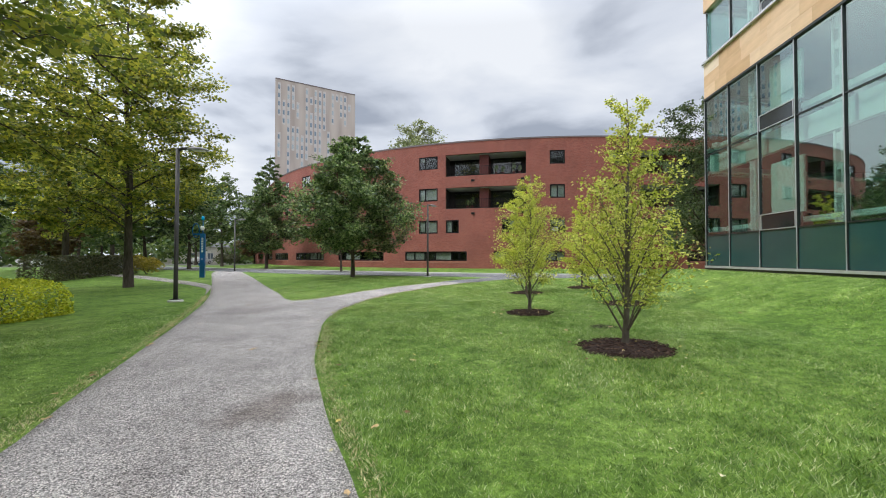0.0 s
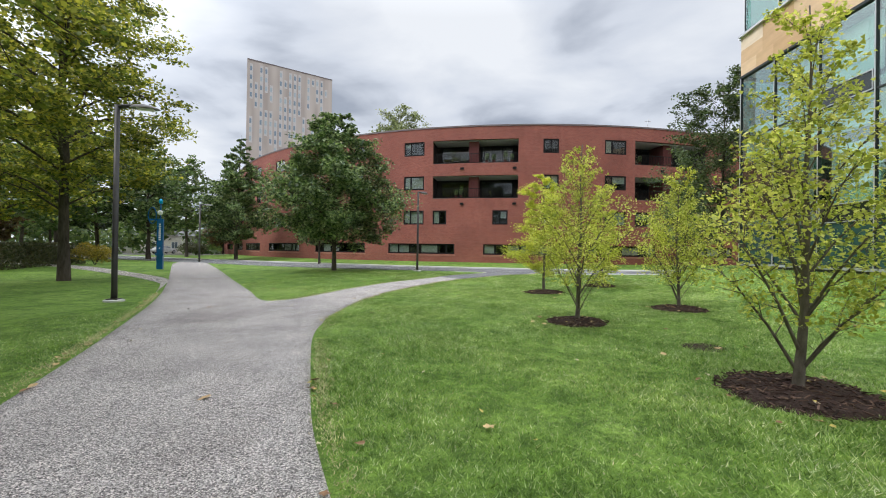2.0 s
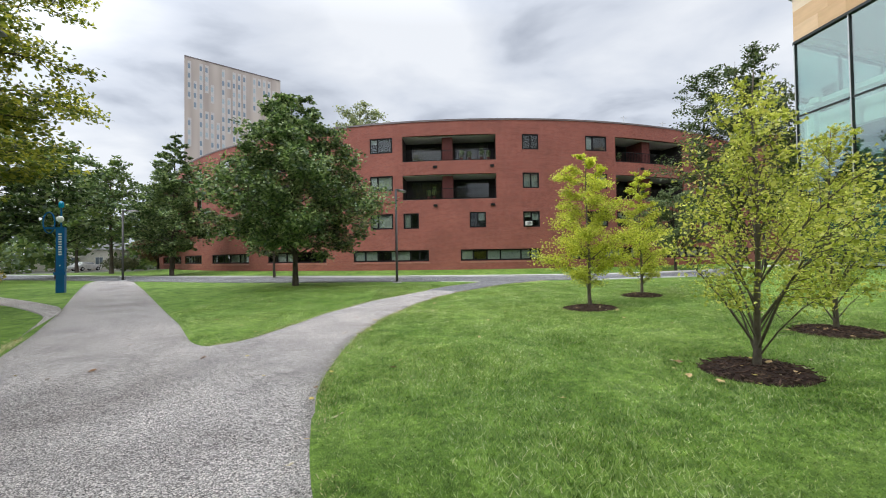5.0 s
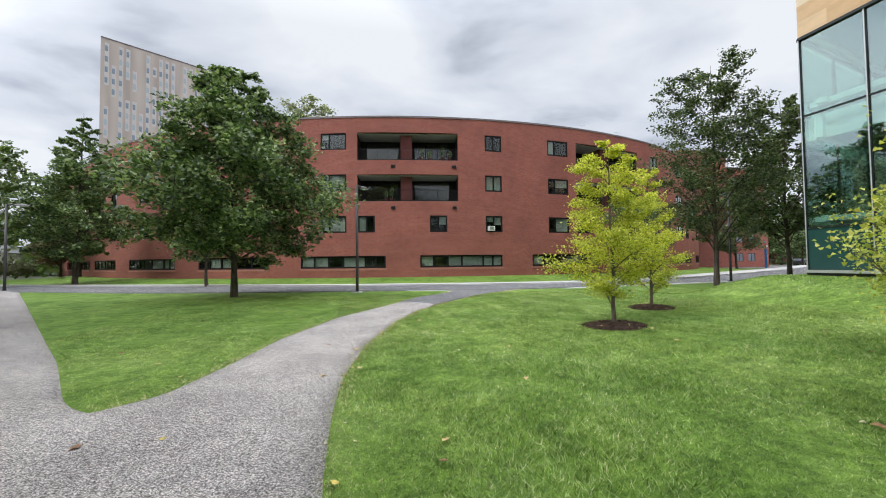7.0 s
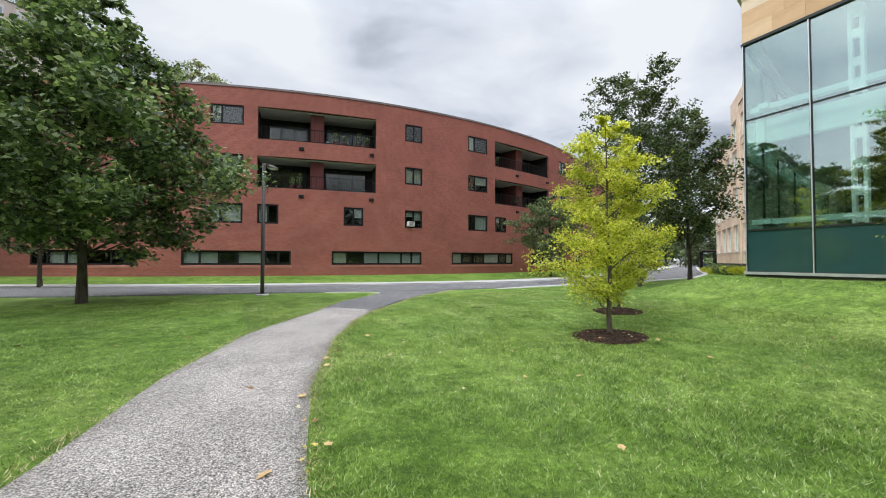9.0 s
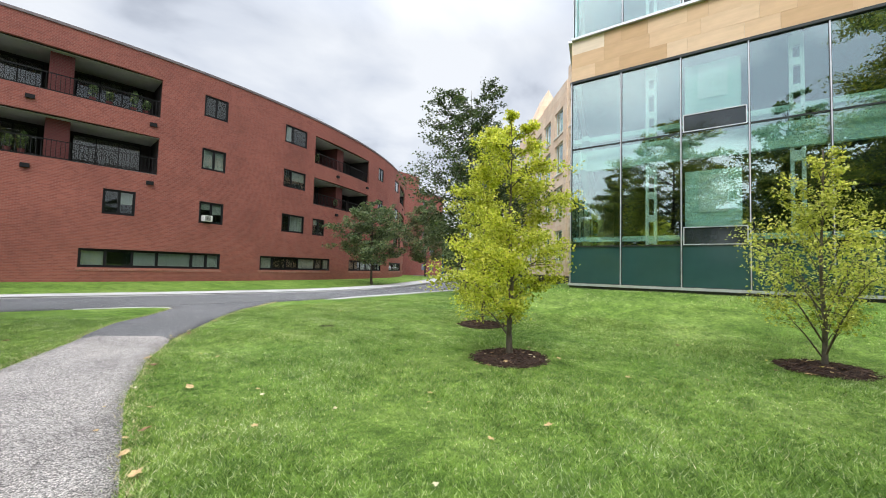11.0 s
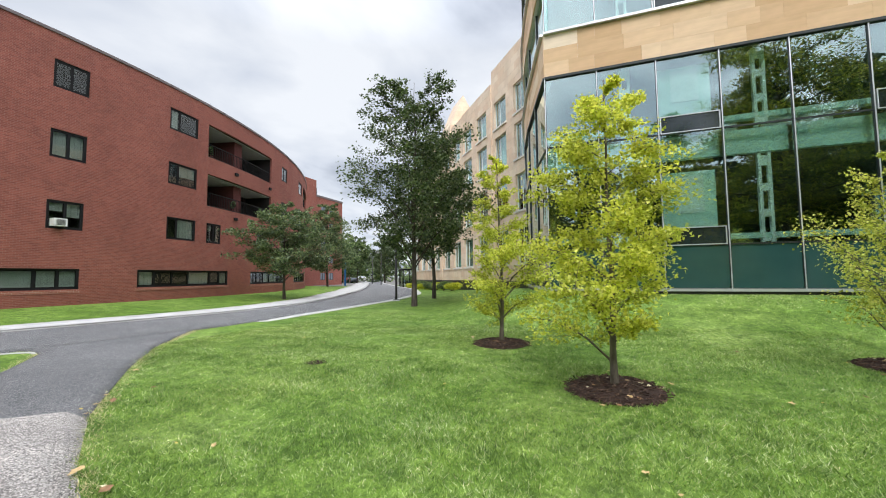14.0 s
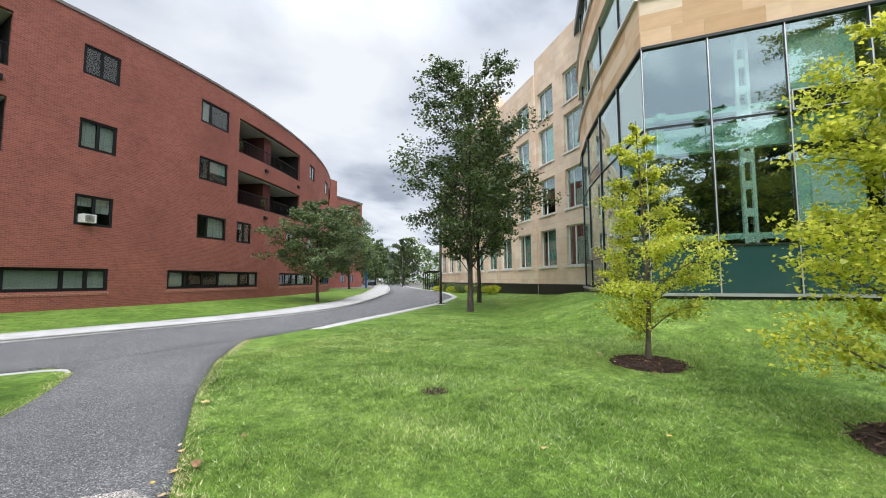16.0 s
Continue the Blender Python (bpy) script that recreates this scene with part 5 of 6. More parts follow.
hedge("hedge", "dull brown-green hedge beside the back path", (-32, 33), (-45, 38), 1.5, 1.4, M_BROWNHEDGE, 7, 0.1, 1000)
M_GOLD = leaf_mat("golden_leaf", (0.22, 0.19, 0.03), (0.38, 0.30, 0.05), (0.55, 0.42, 0.08), 0.4)
shrub("shrub", "golden-leaved rounded shrub by the back path", -26.8, 29.8, 1.3, 1.6, M_GOLD, 8, 0.09)
shrub("shrub", "dark evergreen bush beside the road", -44.0, 66.5, 2.6, 2.3, M_BROWNHEDGE, 9, 0.16, 3500)
make_tree("rusty_tree", "small tree with rusty brown leaves", -42.5, 71.5, 7.5, (2.4, 3.4, 3.2, 2.2, 1.0), 0.22, 0.14, 22, 0.24, 6000, M_RUST, M_BARK, 131, 0.2, 0.36)
make_tree("rusty_tree", "small tree with rusty brown leaves among the woods", -40.0, 33.5, 6.0, (2.2, 3.0, 2.8, 1.8, 0.9), 0.22, 0.12, 20, 0.22, 5000, M_RUST, M_BARK, 132, 0.2, 0.36)
for j, (x, y, r, h, m) in enumerate(((27.5, 27.6, 0.9, 0.8, M_HEDGE), (29.6, 29.0, 1.0, 0.9, M_OAK), (31.5, 30.3, 1.0, 0.8, M_HEDGE), (33.5, 31.6, 1.1, 1.0, M_OAK), (35.6, 33.0, 1.0, 0.8, M_HEDGE), (38, 34.8, 1.2, 1.1, M_OAK), (40.2, 36.4, 1.2, 0.9, M_HEDGE), (50.5, 40.6, 1.3, 1.9, M_OAK), (53.0, 42.2, 1.4, 2.1, M_OAK), (55.5, 43.9, 1.5, 2.0, M_OAK))):
    shrub("shrub", "low rounded shrub in the bed before the stone wall", x, y + 0.3 + 0.056 * (x - 22), r, h, m, 40 + j, 0.08, 1800, 6, "shrubs in the planting bed")

# ---- mulch rings ----
YOUNG_AT = [(2.22, 6.65), (1.2, 10.8), (1.75, 16.7), (4.45, 18.85), (4.15, 12.5)]
mr = random.Random(9)
M_CHIP = Mat("bark_chip")
M_CHIP = M_CHIP.done(M_CHIP.ramp(island_random(M_CHIP), (0.0, (0.02, 0.013, 0.011)), (0.7, (0.085, 0.05, 0.038)), (1.0, (0.17, 0.11, 0.08))), 0.9, 0, 0.2)
for (x, y), R in zip(YOUNG_AT, (0.7, 0.6, 0.66, 0.6, 0.62)):
    ring = thing("mulch_ring", "round bed of dark bark mulch round a young tree", "mulch", (x, y, gz(x, y)), mr.uniform(0, 360), "mulch rings")
    g = Geo()
    nr, na = 6, 40
    edge = [1 + 0.05 * math.sin(3 * a) + 0.04 * mr.uniform(-1, 1) for a in [2 * math.pi * q / na for q in range(na)]]
    for r_ in range(nr + 1):
        for q in range(na):
            a = 2 * math.pi * q / na
            rr = R * r_ / nr * (edge[q] if r_ == nr else 1)
            px, py = rr * math.cos(a), rr * math.sin(a)
            M2 = ring.matrix_basis
            wp = M2 @ Vector((px, py, 0))
            g.v.append((px, py, gz(wp.x, wp.y) - gz(x, y) + 0.07 * (1 - (r_ / nr) ** 2) + (0.015 if r_ < nr else -0.02) + mr.uniform(0, 0.012)))
    for r_ in range(nr):
        for q in range(na):
            s_ = (q + 1) % na
            g.f.append((r_ * na + q, (r_ + 1) * na + q, (r_ + 1) * na + s_, r_ * na + s_)); g.uv += [(0, 0)] * 4
    part("bed", g, M_MULCH, ring)
    g = Geo()
    for j in range(420):
        a, rr = mr.uniform(0, 6.28), R * math.sqrt(mr.random()) * 1.02
        px, py = rr * math.cos(a), rr * math.sin(a)
        wp = ring.matrix_basis @ Vector((px, py, 0))
        z = gz(wp.x, wp.y) - gz(x, y) + 0.07 * (1 - (rr / R) ** 2) + 0.025
        m = pose(px, py, z, mr.uniform(-25, 25), mr.uniform(-25, 25), mr.uniform(0, 360))
        l = mr.uniform(0.02, 0.055)
        g.box(-l, -0.008, -0.003, l, 0.008, 0.005, m)
    litter = part("bark_litter", g, M_CHIP, ring)
    litter["kind"] = "stuff"

# ---- lamp posts ----
def lamp_post(x, y, h, rz, label, arm=0.75, head=True):
    root = thing("street_lamp", label, "street lamp", (x, y, gz(x, y)), rz, "lamp posts")
    part("footing", Geo().tube([(0, 0, -0.1), (0, 0, 0.035), (0, 0, 0.06)], [0.24, 0.24, 0.2], 20), M_CONCRETE, root, "pale concrete footing")
    part("base_plate", Geo().box(-0.13, -0.13, 0.06, 0.13, 0.13, 0.085), M_POLE, root)
    part("pole", Geo().tube([(0, 0, 0.08), (0, 0, 0.4), (0, 0, h)], [0.075, 0.07, 0.062], 14), M_POLE, root, smooth=True)
    if head:
        part("arm", Geo().tube([(0, 0, h - 0.08), (0.12, 0, h - 0.02), (0.34, 0, h)], [0.05, 0.05, 0.045], 10), M_POLE, root, smooth=True)
        g = Geo()
        sec = [(0.30, 0.05, 0.05), (0.42, 0.13, 0.10), (0.62, 0.17, 0.12), (0.82, 0.16, 0.09), (0.98, 0.09, 0.03)]
        k0 = []
        for sx, w, t in sec:
            k0.append(len(g.v))
            for a in range(9):
                b = math.pi * a / 8
                g.v.append((sx, w * math.cos(b), h - 0.05 + t * math.sin(b)))
        for a, b in zip(k0, k0[1:]):
            for q in range(8):
                g.f.append((a + q, b + q, b + q + 1, a + q + 1)); g.uv += [(0, 0)] * 4
            g.f.append((a + 8, b + 8, b, a)); g.uv += [(0, 0)] * 4
        g.f.append(tuple(k0[0] + q for q in range(9))); g.uv += [(0, 0)] * 9
        g.f.append(tuple(k0[-1] + 8 - q for q in range(9))); g.uv += [(0, 0)] * 9
        hd = part("lamp_head", g, M_LAMPHEAD, root, "rounded grey lamp head")
        part("lens", Geo().box(0.48, -0.11, h - 0.075, 0.86, 0.11, h - 0.052), M_WHITE, hd, "pale lens")
    return root


lamp_post(-10.42, 12.8, 5.25, 15, "dark grey lamp post with a rounded head beside the path")
lamp_post(-3.9, 28.2, 5.1, 60, "dark slim lamp post on the lawn island")
lamp_post(17.16, 28.0, 5.2, 60, "dark slim lamp post at the road bend")
lamp_post(-23.5, 36.2, 5.0, 20, "dark lamp post beyond the blue call post")
lamp_post(62, 54.5, 6.0, 150, "dark lamp post far along the road")
lamp_post(74, 63.5, 6.0, 150, "dark lamp post far along the road")

# ---- blue emergency call posts ----
def call_post(x, y, rz, h=3.0):
    root = thing("emergency_call_post", "tall blue emergency call post with a lamp and camera on top", "call post", (x, y, gz(x, y)), rz, "blue call posts")
    part("body", Geo().box(-0.15, -0.15, -0.05, 0.15, 0.15, h), M_BLUE, root)
    fp = part("call_panel", Geo().box(-0.11, -0.17, 1.0, 0.11, -0.145, 1.6), M_BLUE, root)
    part("button", Geo().tube([(0, -0.17, 1.25), (0, -0.185, 1.25)], [0.03, 0.03], 12), M_WHITE, fp)
    g = Geo()
    for j in range(9):
        g.box(-0.055, -0.156, 1.72 + 0.115 * j, 0.055, -0.15, 1.79 + 0.115 * j)
    part("lettering", g, M_WHITE, root, "column of pale lettering")
    part("shelf", Geo().box(-0.2, -0.24, 0.82, 0.2, -0.15, 0.95), M_BLUE, root)
    g = Geo()
    ringp = [(-0.42 + 0.2 * math.cos(a), 0, h + 0.2 + 0.48 * math.sin(a)) for a in [math.pi * (0.0 + 2 * q / 20) for q in range(21)]]
    g.tube(ringp, [0.03] * 21, 6)
    g.box(-0.55, -0.05, h - 0.1, -0.1, 0.05, h)
    part("bracket", g, M_BLUE, root)
    part("mast", Geo().tube([(0, 0, h), (0, 0, h + 1.0)], [0.035, 0.03], 8), M_BLUE, root)
    part("camera_dome", Geo().tube([(0, -0.14, h + 0.22), (0, -0.14, h + 0.3), (0, -0.14, h + 0.44), (0, -0.14, h + 0.5)], [0.06, 0.13, 0.13, 0.07], 14), M_WHITE, root, "white camera dome", True)
    part("beacon", Geo().tube([(0, 0, h + 0.9), (0, 0, h + 0.95), (0, 0, h + 1.12), (0, 0, h + 1.2)], [0.07, 0.1, 0.1, 0.05], 14), painted("beacon_blue", (0.0, 0.30, 0.55), 0.2), root, "bright blue beacon", True)


call_post(-19.1, 25.85, 25)
call_post(58.5, 60.0, 40)

# ---- bike shelter ----
shelter = thing("bike_shelter", "dark open bike shelter with a flat roof", "shelter", (47.4, 42.1, gz(47.4, 42.1)), 35.0)
part("roof_panel", Geo().box(-2.3, -0.8, 2.35, 2.3, 0.8, 2.5), M_BLACKFRAME, shelter)
part("roof_edge", Geo().box(-2.35, -0.85, 2.5, 2.35, 0.85, 2.54), M_COPING, shelter)
for x in (-2.1, -0.7, 0.7, 2.1):
    for y in (-0.75, 0.75):
        part("post", shared(("shp",), lambda: Geo().box(-0.05, -0.05, -0.1, 0.05, 0.05, 2.35).mesh("post", M_BLACKFRAME)), None, shelter, at=pose(x, y, 0))
def bicycle(x, y, rz, mat):
    root = thing("bicycle", "parked dark bicycle under the shelter", "bicycle", (x, y, gz(x, y)), rz, "parked bicycles")
    for wx in (-0.5, 0.5):
        c = [(wx + 0.33 * math.cos(a), 0, 0.34 + 0.33 * math.sin(a)) for a in [2 * math.pi * q / 16 for q in range(17)]]
        wh_ = part("wheel", Geo().tube(c, [0.02] * 17, 5, False), M_BLACKFRAME, root)
        g = Geo()
        for q in range(8):
            a = 2 * math.pi * q / 8
            g.tube([(wx, 0, 0.34), (wx + 0.32 * math.cos(a), 0, 0.34 + 0.32 * math.sin(a))], [0.004, 0.004], 3, False)
        part("spokes", g, M_ALU, wh_)
    g = Geo()
    for a, b in (((-0.5, 0, 0.34), (-0.15, 0, 0.85)), ((-0.15, 0, 0.85), (0.38, 0, 0.82)), ((-0.1, 0, 0.32), (0.38, 0, 0.78)), ((-0.1, 0, 0.32), (-0.18, 0, 0.95)), ((-0.5, 0, 0.34), (-0.1, 0, 0.32)), ((0.5, 0, 0.34), (0.36, 0, 1.0))):
        g.tube([a, b], [0.018, 0.018], 6)
    part("frame", g, mat, root)
    part("saddle", Geo().box(-0.3, -0.06, 0.95, -0.06, 0.06, 1.0), M_BLACKFRAME, root)
    part("handlebar", Geo().tube([(0.36, -0.26, 1.02), (0.34, 0, 1.0), (0.36, 0.26, 1.02)], [0.015] * 3, 6), M_BLACKFRAME, root)
for j in range(4):
    p = shelter.matrix_basis @ Vector((-1.5 + j, 0, 0))
    bicycle(p.x, p.y, 126, (M_RAIL, M_BLUE, M_BLACKFRAME, M_RAIL)[j])

# ---- brick block and houses far along the road ----
block = thing("brick_block", "taller red brick block with a roof plant cage", "building", (56, 68, 0.0), 0)
def bplace(u, out, z):
    return (u, -out, z)
g = Geo()
bh = [(5.8 + 2.6 * i_, 1.2 + 3.4 * l_, 7.3 + 2.6 * i_, 2.6 + 3.4 * l_) for i_ in range(2) for l_ in range(5)]
wall_sheet(g, bplace, 3.0, 12.9, -0.5, 17.6, bh, 0.15)
g.quad((12.9, 0, -0.5), (12.9, 16, -0.5), (12.9, 16, 17.6), (12.9, 0, 17.6), [(0, 0), (16, 0), (16, 18), (0, 18)])
part("wall", g, M_BRICK, block)
part("coping", Geo().box(3.0, -0.1, 17.6, 13.0, 16, 17.95), M_COPING, block)
part("stair_tower", Geo().box(-6, -1, -0.5, 3.0, 12, 20.4), M_BRICK, block)
g = Geo()
for j in range(9):
    g.box(3.5 + 0.42 * j, 2, 17.95, 3.56 + 0.42 * j, 2.06, 20.0)
for z in (18.4, 19.1, 19.75):
    g.box(3.4, 1.97, z, 7.0, 2.09, z + 0.06)
g.box(3.9, 2.5, 17.95, 6.6, 5, 19.4)
part("roof_cage", g, M_BLACKFRAME, block, "dark metal cage round roof plant")
for hh in bh:
    wv = part("window", shared(("bw",), lambda: frame_geo(1.5, 1.4, [0.75]).mesh("window", M_BLACKFRAME)), None, block, at=pose(hh[0], 0.06, hh[1]))
    part("pane", shared(("bwp",), lambda: Geo().box(0.05, 0.03, 0.05, 1.45, 0.05, 1.35).mesh("pane", M_TOWERGLASS)), None, wv)


def small_house(x, y, rz, w, d, h, wallm, label):
    root = thing("house", label, "house", (x, y, gz(x, y)), rz, "houses along the road")
    part("wall", Geo().box(-w / 2, -d / 2, -0.2, w / 2, d / 2, h), wallm, root)
    g = Geo()
    g.v = [(-w / 2 - 0.4, -d / 2 - 0.4, h), (w / 2 + 0.4, -d / 2 - 0.4, h), (w / 2 + 0.4, d / 2 + 0.4, h), (-w / 2 - 0.4, d / 2 + 0.4, h), (-w / 4, 0, h + d * 0.28), (w / 4, 0, h + d * 0.28)]
    g.f = [(0, 1, 5, 4), (1, 2, 5), (2, 3, 4, 5), (3, 0, 4), (3, 2, 1, 0)]
    g.uv = [(0, 0)] * 18
    part("roof", g, M_ROOF, root)
    for j in range(3):
        win = part("window", shared(("hw",), lambda: frame_geo(1.2, 1.3, [0.6]).mesh("window", M_WHITEFRAME)), None, root, at=pose(-w / 2 + w * (j + 0.7) / 3.4 - 0.6, -d / 2 - 0.05, 1.0))
        part("pane", shared(("hwp",), lambda: Geo().box(0.05, 0.03, 0.05, 1.15, 0.045, 1.25).mesh("pane", M_TOWERGLASS)), None, win)


small_house(112, 102, 20, 14, 9, 3.4, M_BRICK, "low brick house with a grey hipped roof")
small_house(100, 108, 30, 10, 8, 3.2, M_SILL, "low pale house with a grey hipped roof")
small_house(-62, 84, 10, 12, 8, 3.6, M_SILL, "pale house seen between the trees")


def car(x, y, rz, paint, label):
    root = thing("car", label, "car", (x, y, gz(x, y) + 0.03), rz, "parked cars")
    prof = [(-2.15, 0.3), (-2.2, 0.62), (-2.1, 0.85), (-1.6, 0.95), (-1.15, 1.38), (0.45, 1.42), (1.05, 0.98), (1.95, 0.86), (2.2, 0.62), (2.15, 0.3)]
    g = Geo()
    npf = len(prof)
    for s_ in (-1, 1):
        g.v += [(px, s_ * (0.86 - 0.14 * max(0, pz - 0.9) / 0.5), pz) for px, pz in prof]
    for j in range(npf):
        q = (j + 1) % npf
        g.f.append((j, q, npf + q, npf + j)); g.uv += [(0, 0)] * 4
    g.f += [tuple(range(npf))[::-1], tuple(range(npf, 2 * npf))]; g.uv += [(0, 0)] * (2 * npf)
    part("body", g, paint, root)
    g = Geo()
    for s_ in (-1, 1):
        yy = s_ * 0.8
        pts = [(-1.4, yy * 1.03, 1.0), (0.85, yy * 1.03, 1.02), (0.4, yy * 0.93, 1.34), (-1.05, yy * 0.93, 1.32)]
        g.quad(*(pts if s_ < 0 else pts[::-1]))
    part("side_window", g, M_TOWERGLASS, root)
    for wx in (-1.35, 1.35):
        for wy in (-0.8, 0.8):
            wq = part("wheel", shared(("cw",), lambda: Geo().tube([(0, -0.1, 0), (0, 0.1, 0)], [0.32, 0.32], 16).mesh("wheel", M_BLACKFRAME)), None, root, at=pose(wx, wy, 0.32))
            part("rim", shared(("cr",), lambda: Geo().tube([(0, -0.11, 0), (0, 0.11, 0)], [0.19, 0.19], 10).mesh("rim", M_ALU)), None, wq)


M_CARWHITE = painted("white_car_paint", (0.7, 0.7, 0.7), 0.25)
M_CARGREY = painted("grey_car_paint", (0.16, 0.17, 0.19), 0.25, 0.4)
M_CARRED = painted("dark_red_car_paint", (0.22, 0.03, 0.03), 0.25)
for j, (x, y, rz, m, lb) in enumerate(((-46, 44, 20, M_CARWHITE, "white parked car behind the hedge"), (-53, 47, 20, M_CARGREY, "grey parked car behind the hedge"), (-60, 51, 20, M_CARWHITE, "white parked car beyond the trees"),
                                      (-58, 78, 80, M_CARWHITE, "white car parked at the far end of the path"), (92, 80, 30, M_CARGREY, "grey car parked far along the road"), (97, 83.5, 30, M_CARRED, "dark red car parked far along the road"), (102, 86, 30, M_CARWHITE, "white car parked far along the road"))):
    car(x, y, rz, m, lb)

# ---- air conditioner in a window ----
ac = thing("air_conditioner", "white window air conditioner in a dark window", "air conditioner", arc(0.35, 0.12, LEVELS[0] + 0.12), 0)
part("casing", Geo().box(-0.25, -0.16, 0, 0.25, 0.25, 0.36), M_WHITE, ac)
g = Geo()
for j in range(7):
    g.box(-0.17, -0.175, 0.045 + 0.04 * j, 0.17, -0.161, 0.067 + 0.04 * j)
part("grille", g, M_LAMPHEAD, ac, "grey grille")

# ---- office furniture behind the glass ----
def armchair(x, y, z, rz):
    root = thing("armchair", "pale rounded lounge chair behind the glass", "armchair", (x, y, z), rz, "lounge chairs")
    part("seat", Geo().box(-0.35, -0.35, 0.12, 0.35, 0.35, 0.45), M_LADDER, root)
    g = Geo()
    for q in range(10):
        a0, a1 = math.pi * q / 10, math.pi * (q + 1) / 10
        P = lambda a, r, zz: (r * math.cos(a), r * math.sin(a), zz)
        hq = lambda a: 0.62 + 0.3 * math.sin(a)
        g.hexa([P(a0, 0.48, 0.1), P(a1, 0.48, 0.1), P(a1, 0.36, 0.1), P(a0, 0.36, 0.1), P(a0, 0.5, hq(a0)), P(a1, 0.5, hq(a1)), P(a1, 0.38, hq(a1)), P(a0, 0.38, hq(a0))])
    part("backrest", g, M_LADDER, root)
    for sx in (-0.28, 0.28):
        for sy in (-0.28, 0.28):
            part("leg", shared(("acl",), lambda: Geo().box(-0.02, -0.02, 0, 0.02, 0.02, 0.12).mesh("leg", M_BLACKFRAME)), None, root, at=pose(sx, sy, 0))
for x, y, rz in ((11.5, 12.9, 80), (11.5, 11.3, 100), (11.6, 10.4, 70), (11.4, 7.6, 90)):
    armchair(x, y, 5.75, rz)
for x, y, rz in ((11.7, 16.2, 80), (11.6, 12.8, 100), (11.6, 11.0, 70), (11.5, 17.4, 90)):
    armchair(x, y, 1.3, rz)
def board(y0, y1, z0, z1, x, label):
    root = thing("panel_screen", label, "screen", (x, (y0 + y1) / 2, z0))
    w = (y1 - y0) / 2
    part("panel", Geo().box(0, -w, 0, 0.06, w, z1 - z0), M_SLABEDGE, root)
    part("inset", Geo().box(-0.03, -w * 0.55, (z1 - z0) * 0.28, 0.0, w * 0.5, (z1 - z0) * 0.92), M_LADDER, root, "pale square panel")
    part("stand", Geo().box(0.0, -w * 0.9, -(z0 - (1.3 if z0 < 5 else 5.75)), 0.05, w * 0.9, 0), M_INNERWALL, root)
board(13.48, 14.9, 2.95, 4.72, 9.86, "pale green screen panel behind the glass")
board(13.48, 14.9, 6.5, 8.05, 9.86, "pale green screen panel on the upper floor")

# ---- worn patch in the lawn ----
patch = thing("drain_hollow", "small bare brown hollow in the lawn", "hollow", (1.8, 21.6, gz(1.8, 21.6)))
g = Geo().tube([(0, 0, 0.0), (0, 0, 0.012)], [0.2, 0.1], 18)
part("soil", g, M_MULCH, patch)
bare = thing("bare_patch", "bare brown soil patch in the lawn", "hollow", (2.5, 8.65, gz(2.5, 8.65)))
part("soil", Geo().tube([(0, 0, -0.02), (0, 0, 0.004), (0, 0, 0.014)], [0.36, 0.3, 0.16], 18), M_MULCH, bare)

# ---- balcony clutter ----
pr = random.Random(31)
def pot_plant(s, z, h):
    p = arc(s, -0.55, z)
    root = thing("potted_plant", "leafy potted plant behind a balcony railing", "plant", p, 0, "balcony plants")
    part("pot", Geo().tube([(0, 0, 0), (0, 0, 0.02), (0, 0, 0.28)], [0.1, 0.11, 0.15], 12), M_DARKBRICK, root, "dark clay pot")
    part("foliage", clump_mesh("foliage", [(0, 0, 0.3 + h / 2, 0.2, h / 2), (0.06, 0.03, 0.35 + h * 0.6, 0.15, h / 3)], 0.07, 120, M_OAK, int(s * 10) % 97), None, root)
for s_, z_, h_ in ((-5.4, 9.97, 0.7), (-4.7, 9.97, 0.55), (-3.6, 9.97, 0.9), (-3.0, 9.97, 0.6), (-7.9, 6.6, 0.9), (-8.4, 6.6, 0.6), (9.6, 9.97, 0.7), (12.2, 6.6, 0.6)):
    pot_plant(s_, z_, h_)
bp = arc(-5.2, -0.75, 6.6)
bike = thing("bicycle", "bicycle leaning on a balcony railing", "bicycle", bp, math.degrees(-5.2 / ARC_R), "parked bicycles")
for wx in (-0.5, 0.5):
    c = [(wx + 0.33 * math.cos(a), 0, 0.34 + 0.33 * math.sin(a)) for a in [2 * math.pi * q / 16 for q in range(17)]]
    part("wheel", Geo().tube(c, [0.02] * 17, 5, False), M_RAIL, bike)
g = Geo()
for a, b in (((-0.5, 0, 0.34), (-0.15, 0, 0.85)), ((-0.15, 0, 0.85), (0.38, 0, 0.82)), ((-0.1, 0, 0.32), (0.38, 0, 0.78)), ((-0.1, 0, 0.32), (-0.18, 0, 0.95)), ((0.5, 0, 0.34), (0.36, 0, 1.0))):
    g.tube([a, b], [0.02, 0.02], 6)
part("frame", g, M_DARKALU, bike)
part("handlebar", Geo().tube([(0.36, -0.26, 1.02), (0.34, 0, 1.0), (0.36, 0.26, 1.02)], [0.015] * 3, 6), M_BLACKFRAME, bike)
part("saddle", Geo().box(-0.3, -0.06, 0.95, -0.06, 0.06, 1.0), M_BLACKFRAME, bike)

# ---- masts on the brick roof ----
for s_ in (12.0, 17.5):
    mast = thing("roof_mast", "thin metal mast on the brick roof", "mast", arc(s_, -2.5, TOP - 0.1), 0, "roof masts")
    part("pole", Geo().tube([(0, 0, 0), (0, 0, 1.9)], [0.035, 0.03], 6), M_ALU, mast)
    part("crossbar", Geo().box(-0.35, -0.02, 1.7, 0.35, 0.02, 1.74), M_ALU, mast)

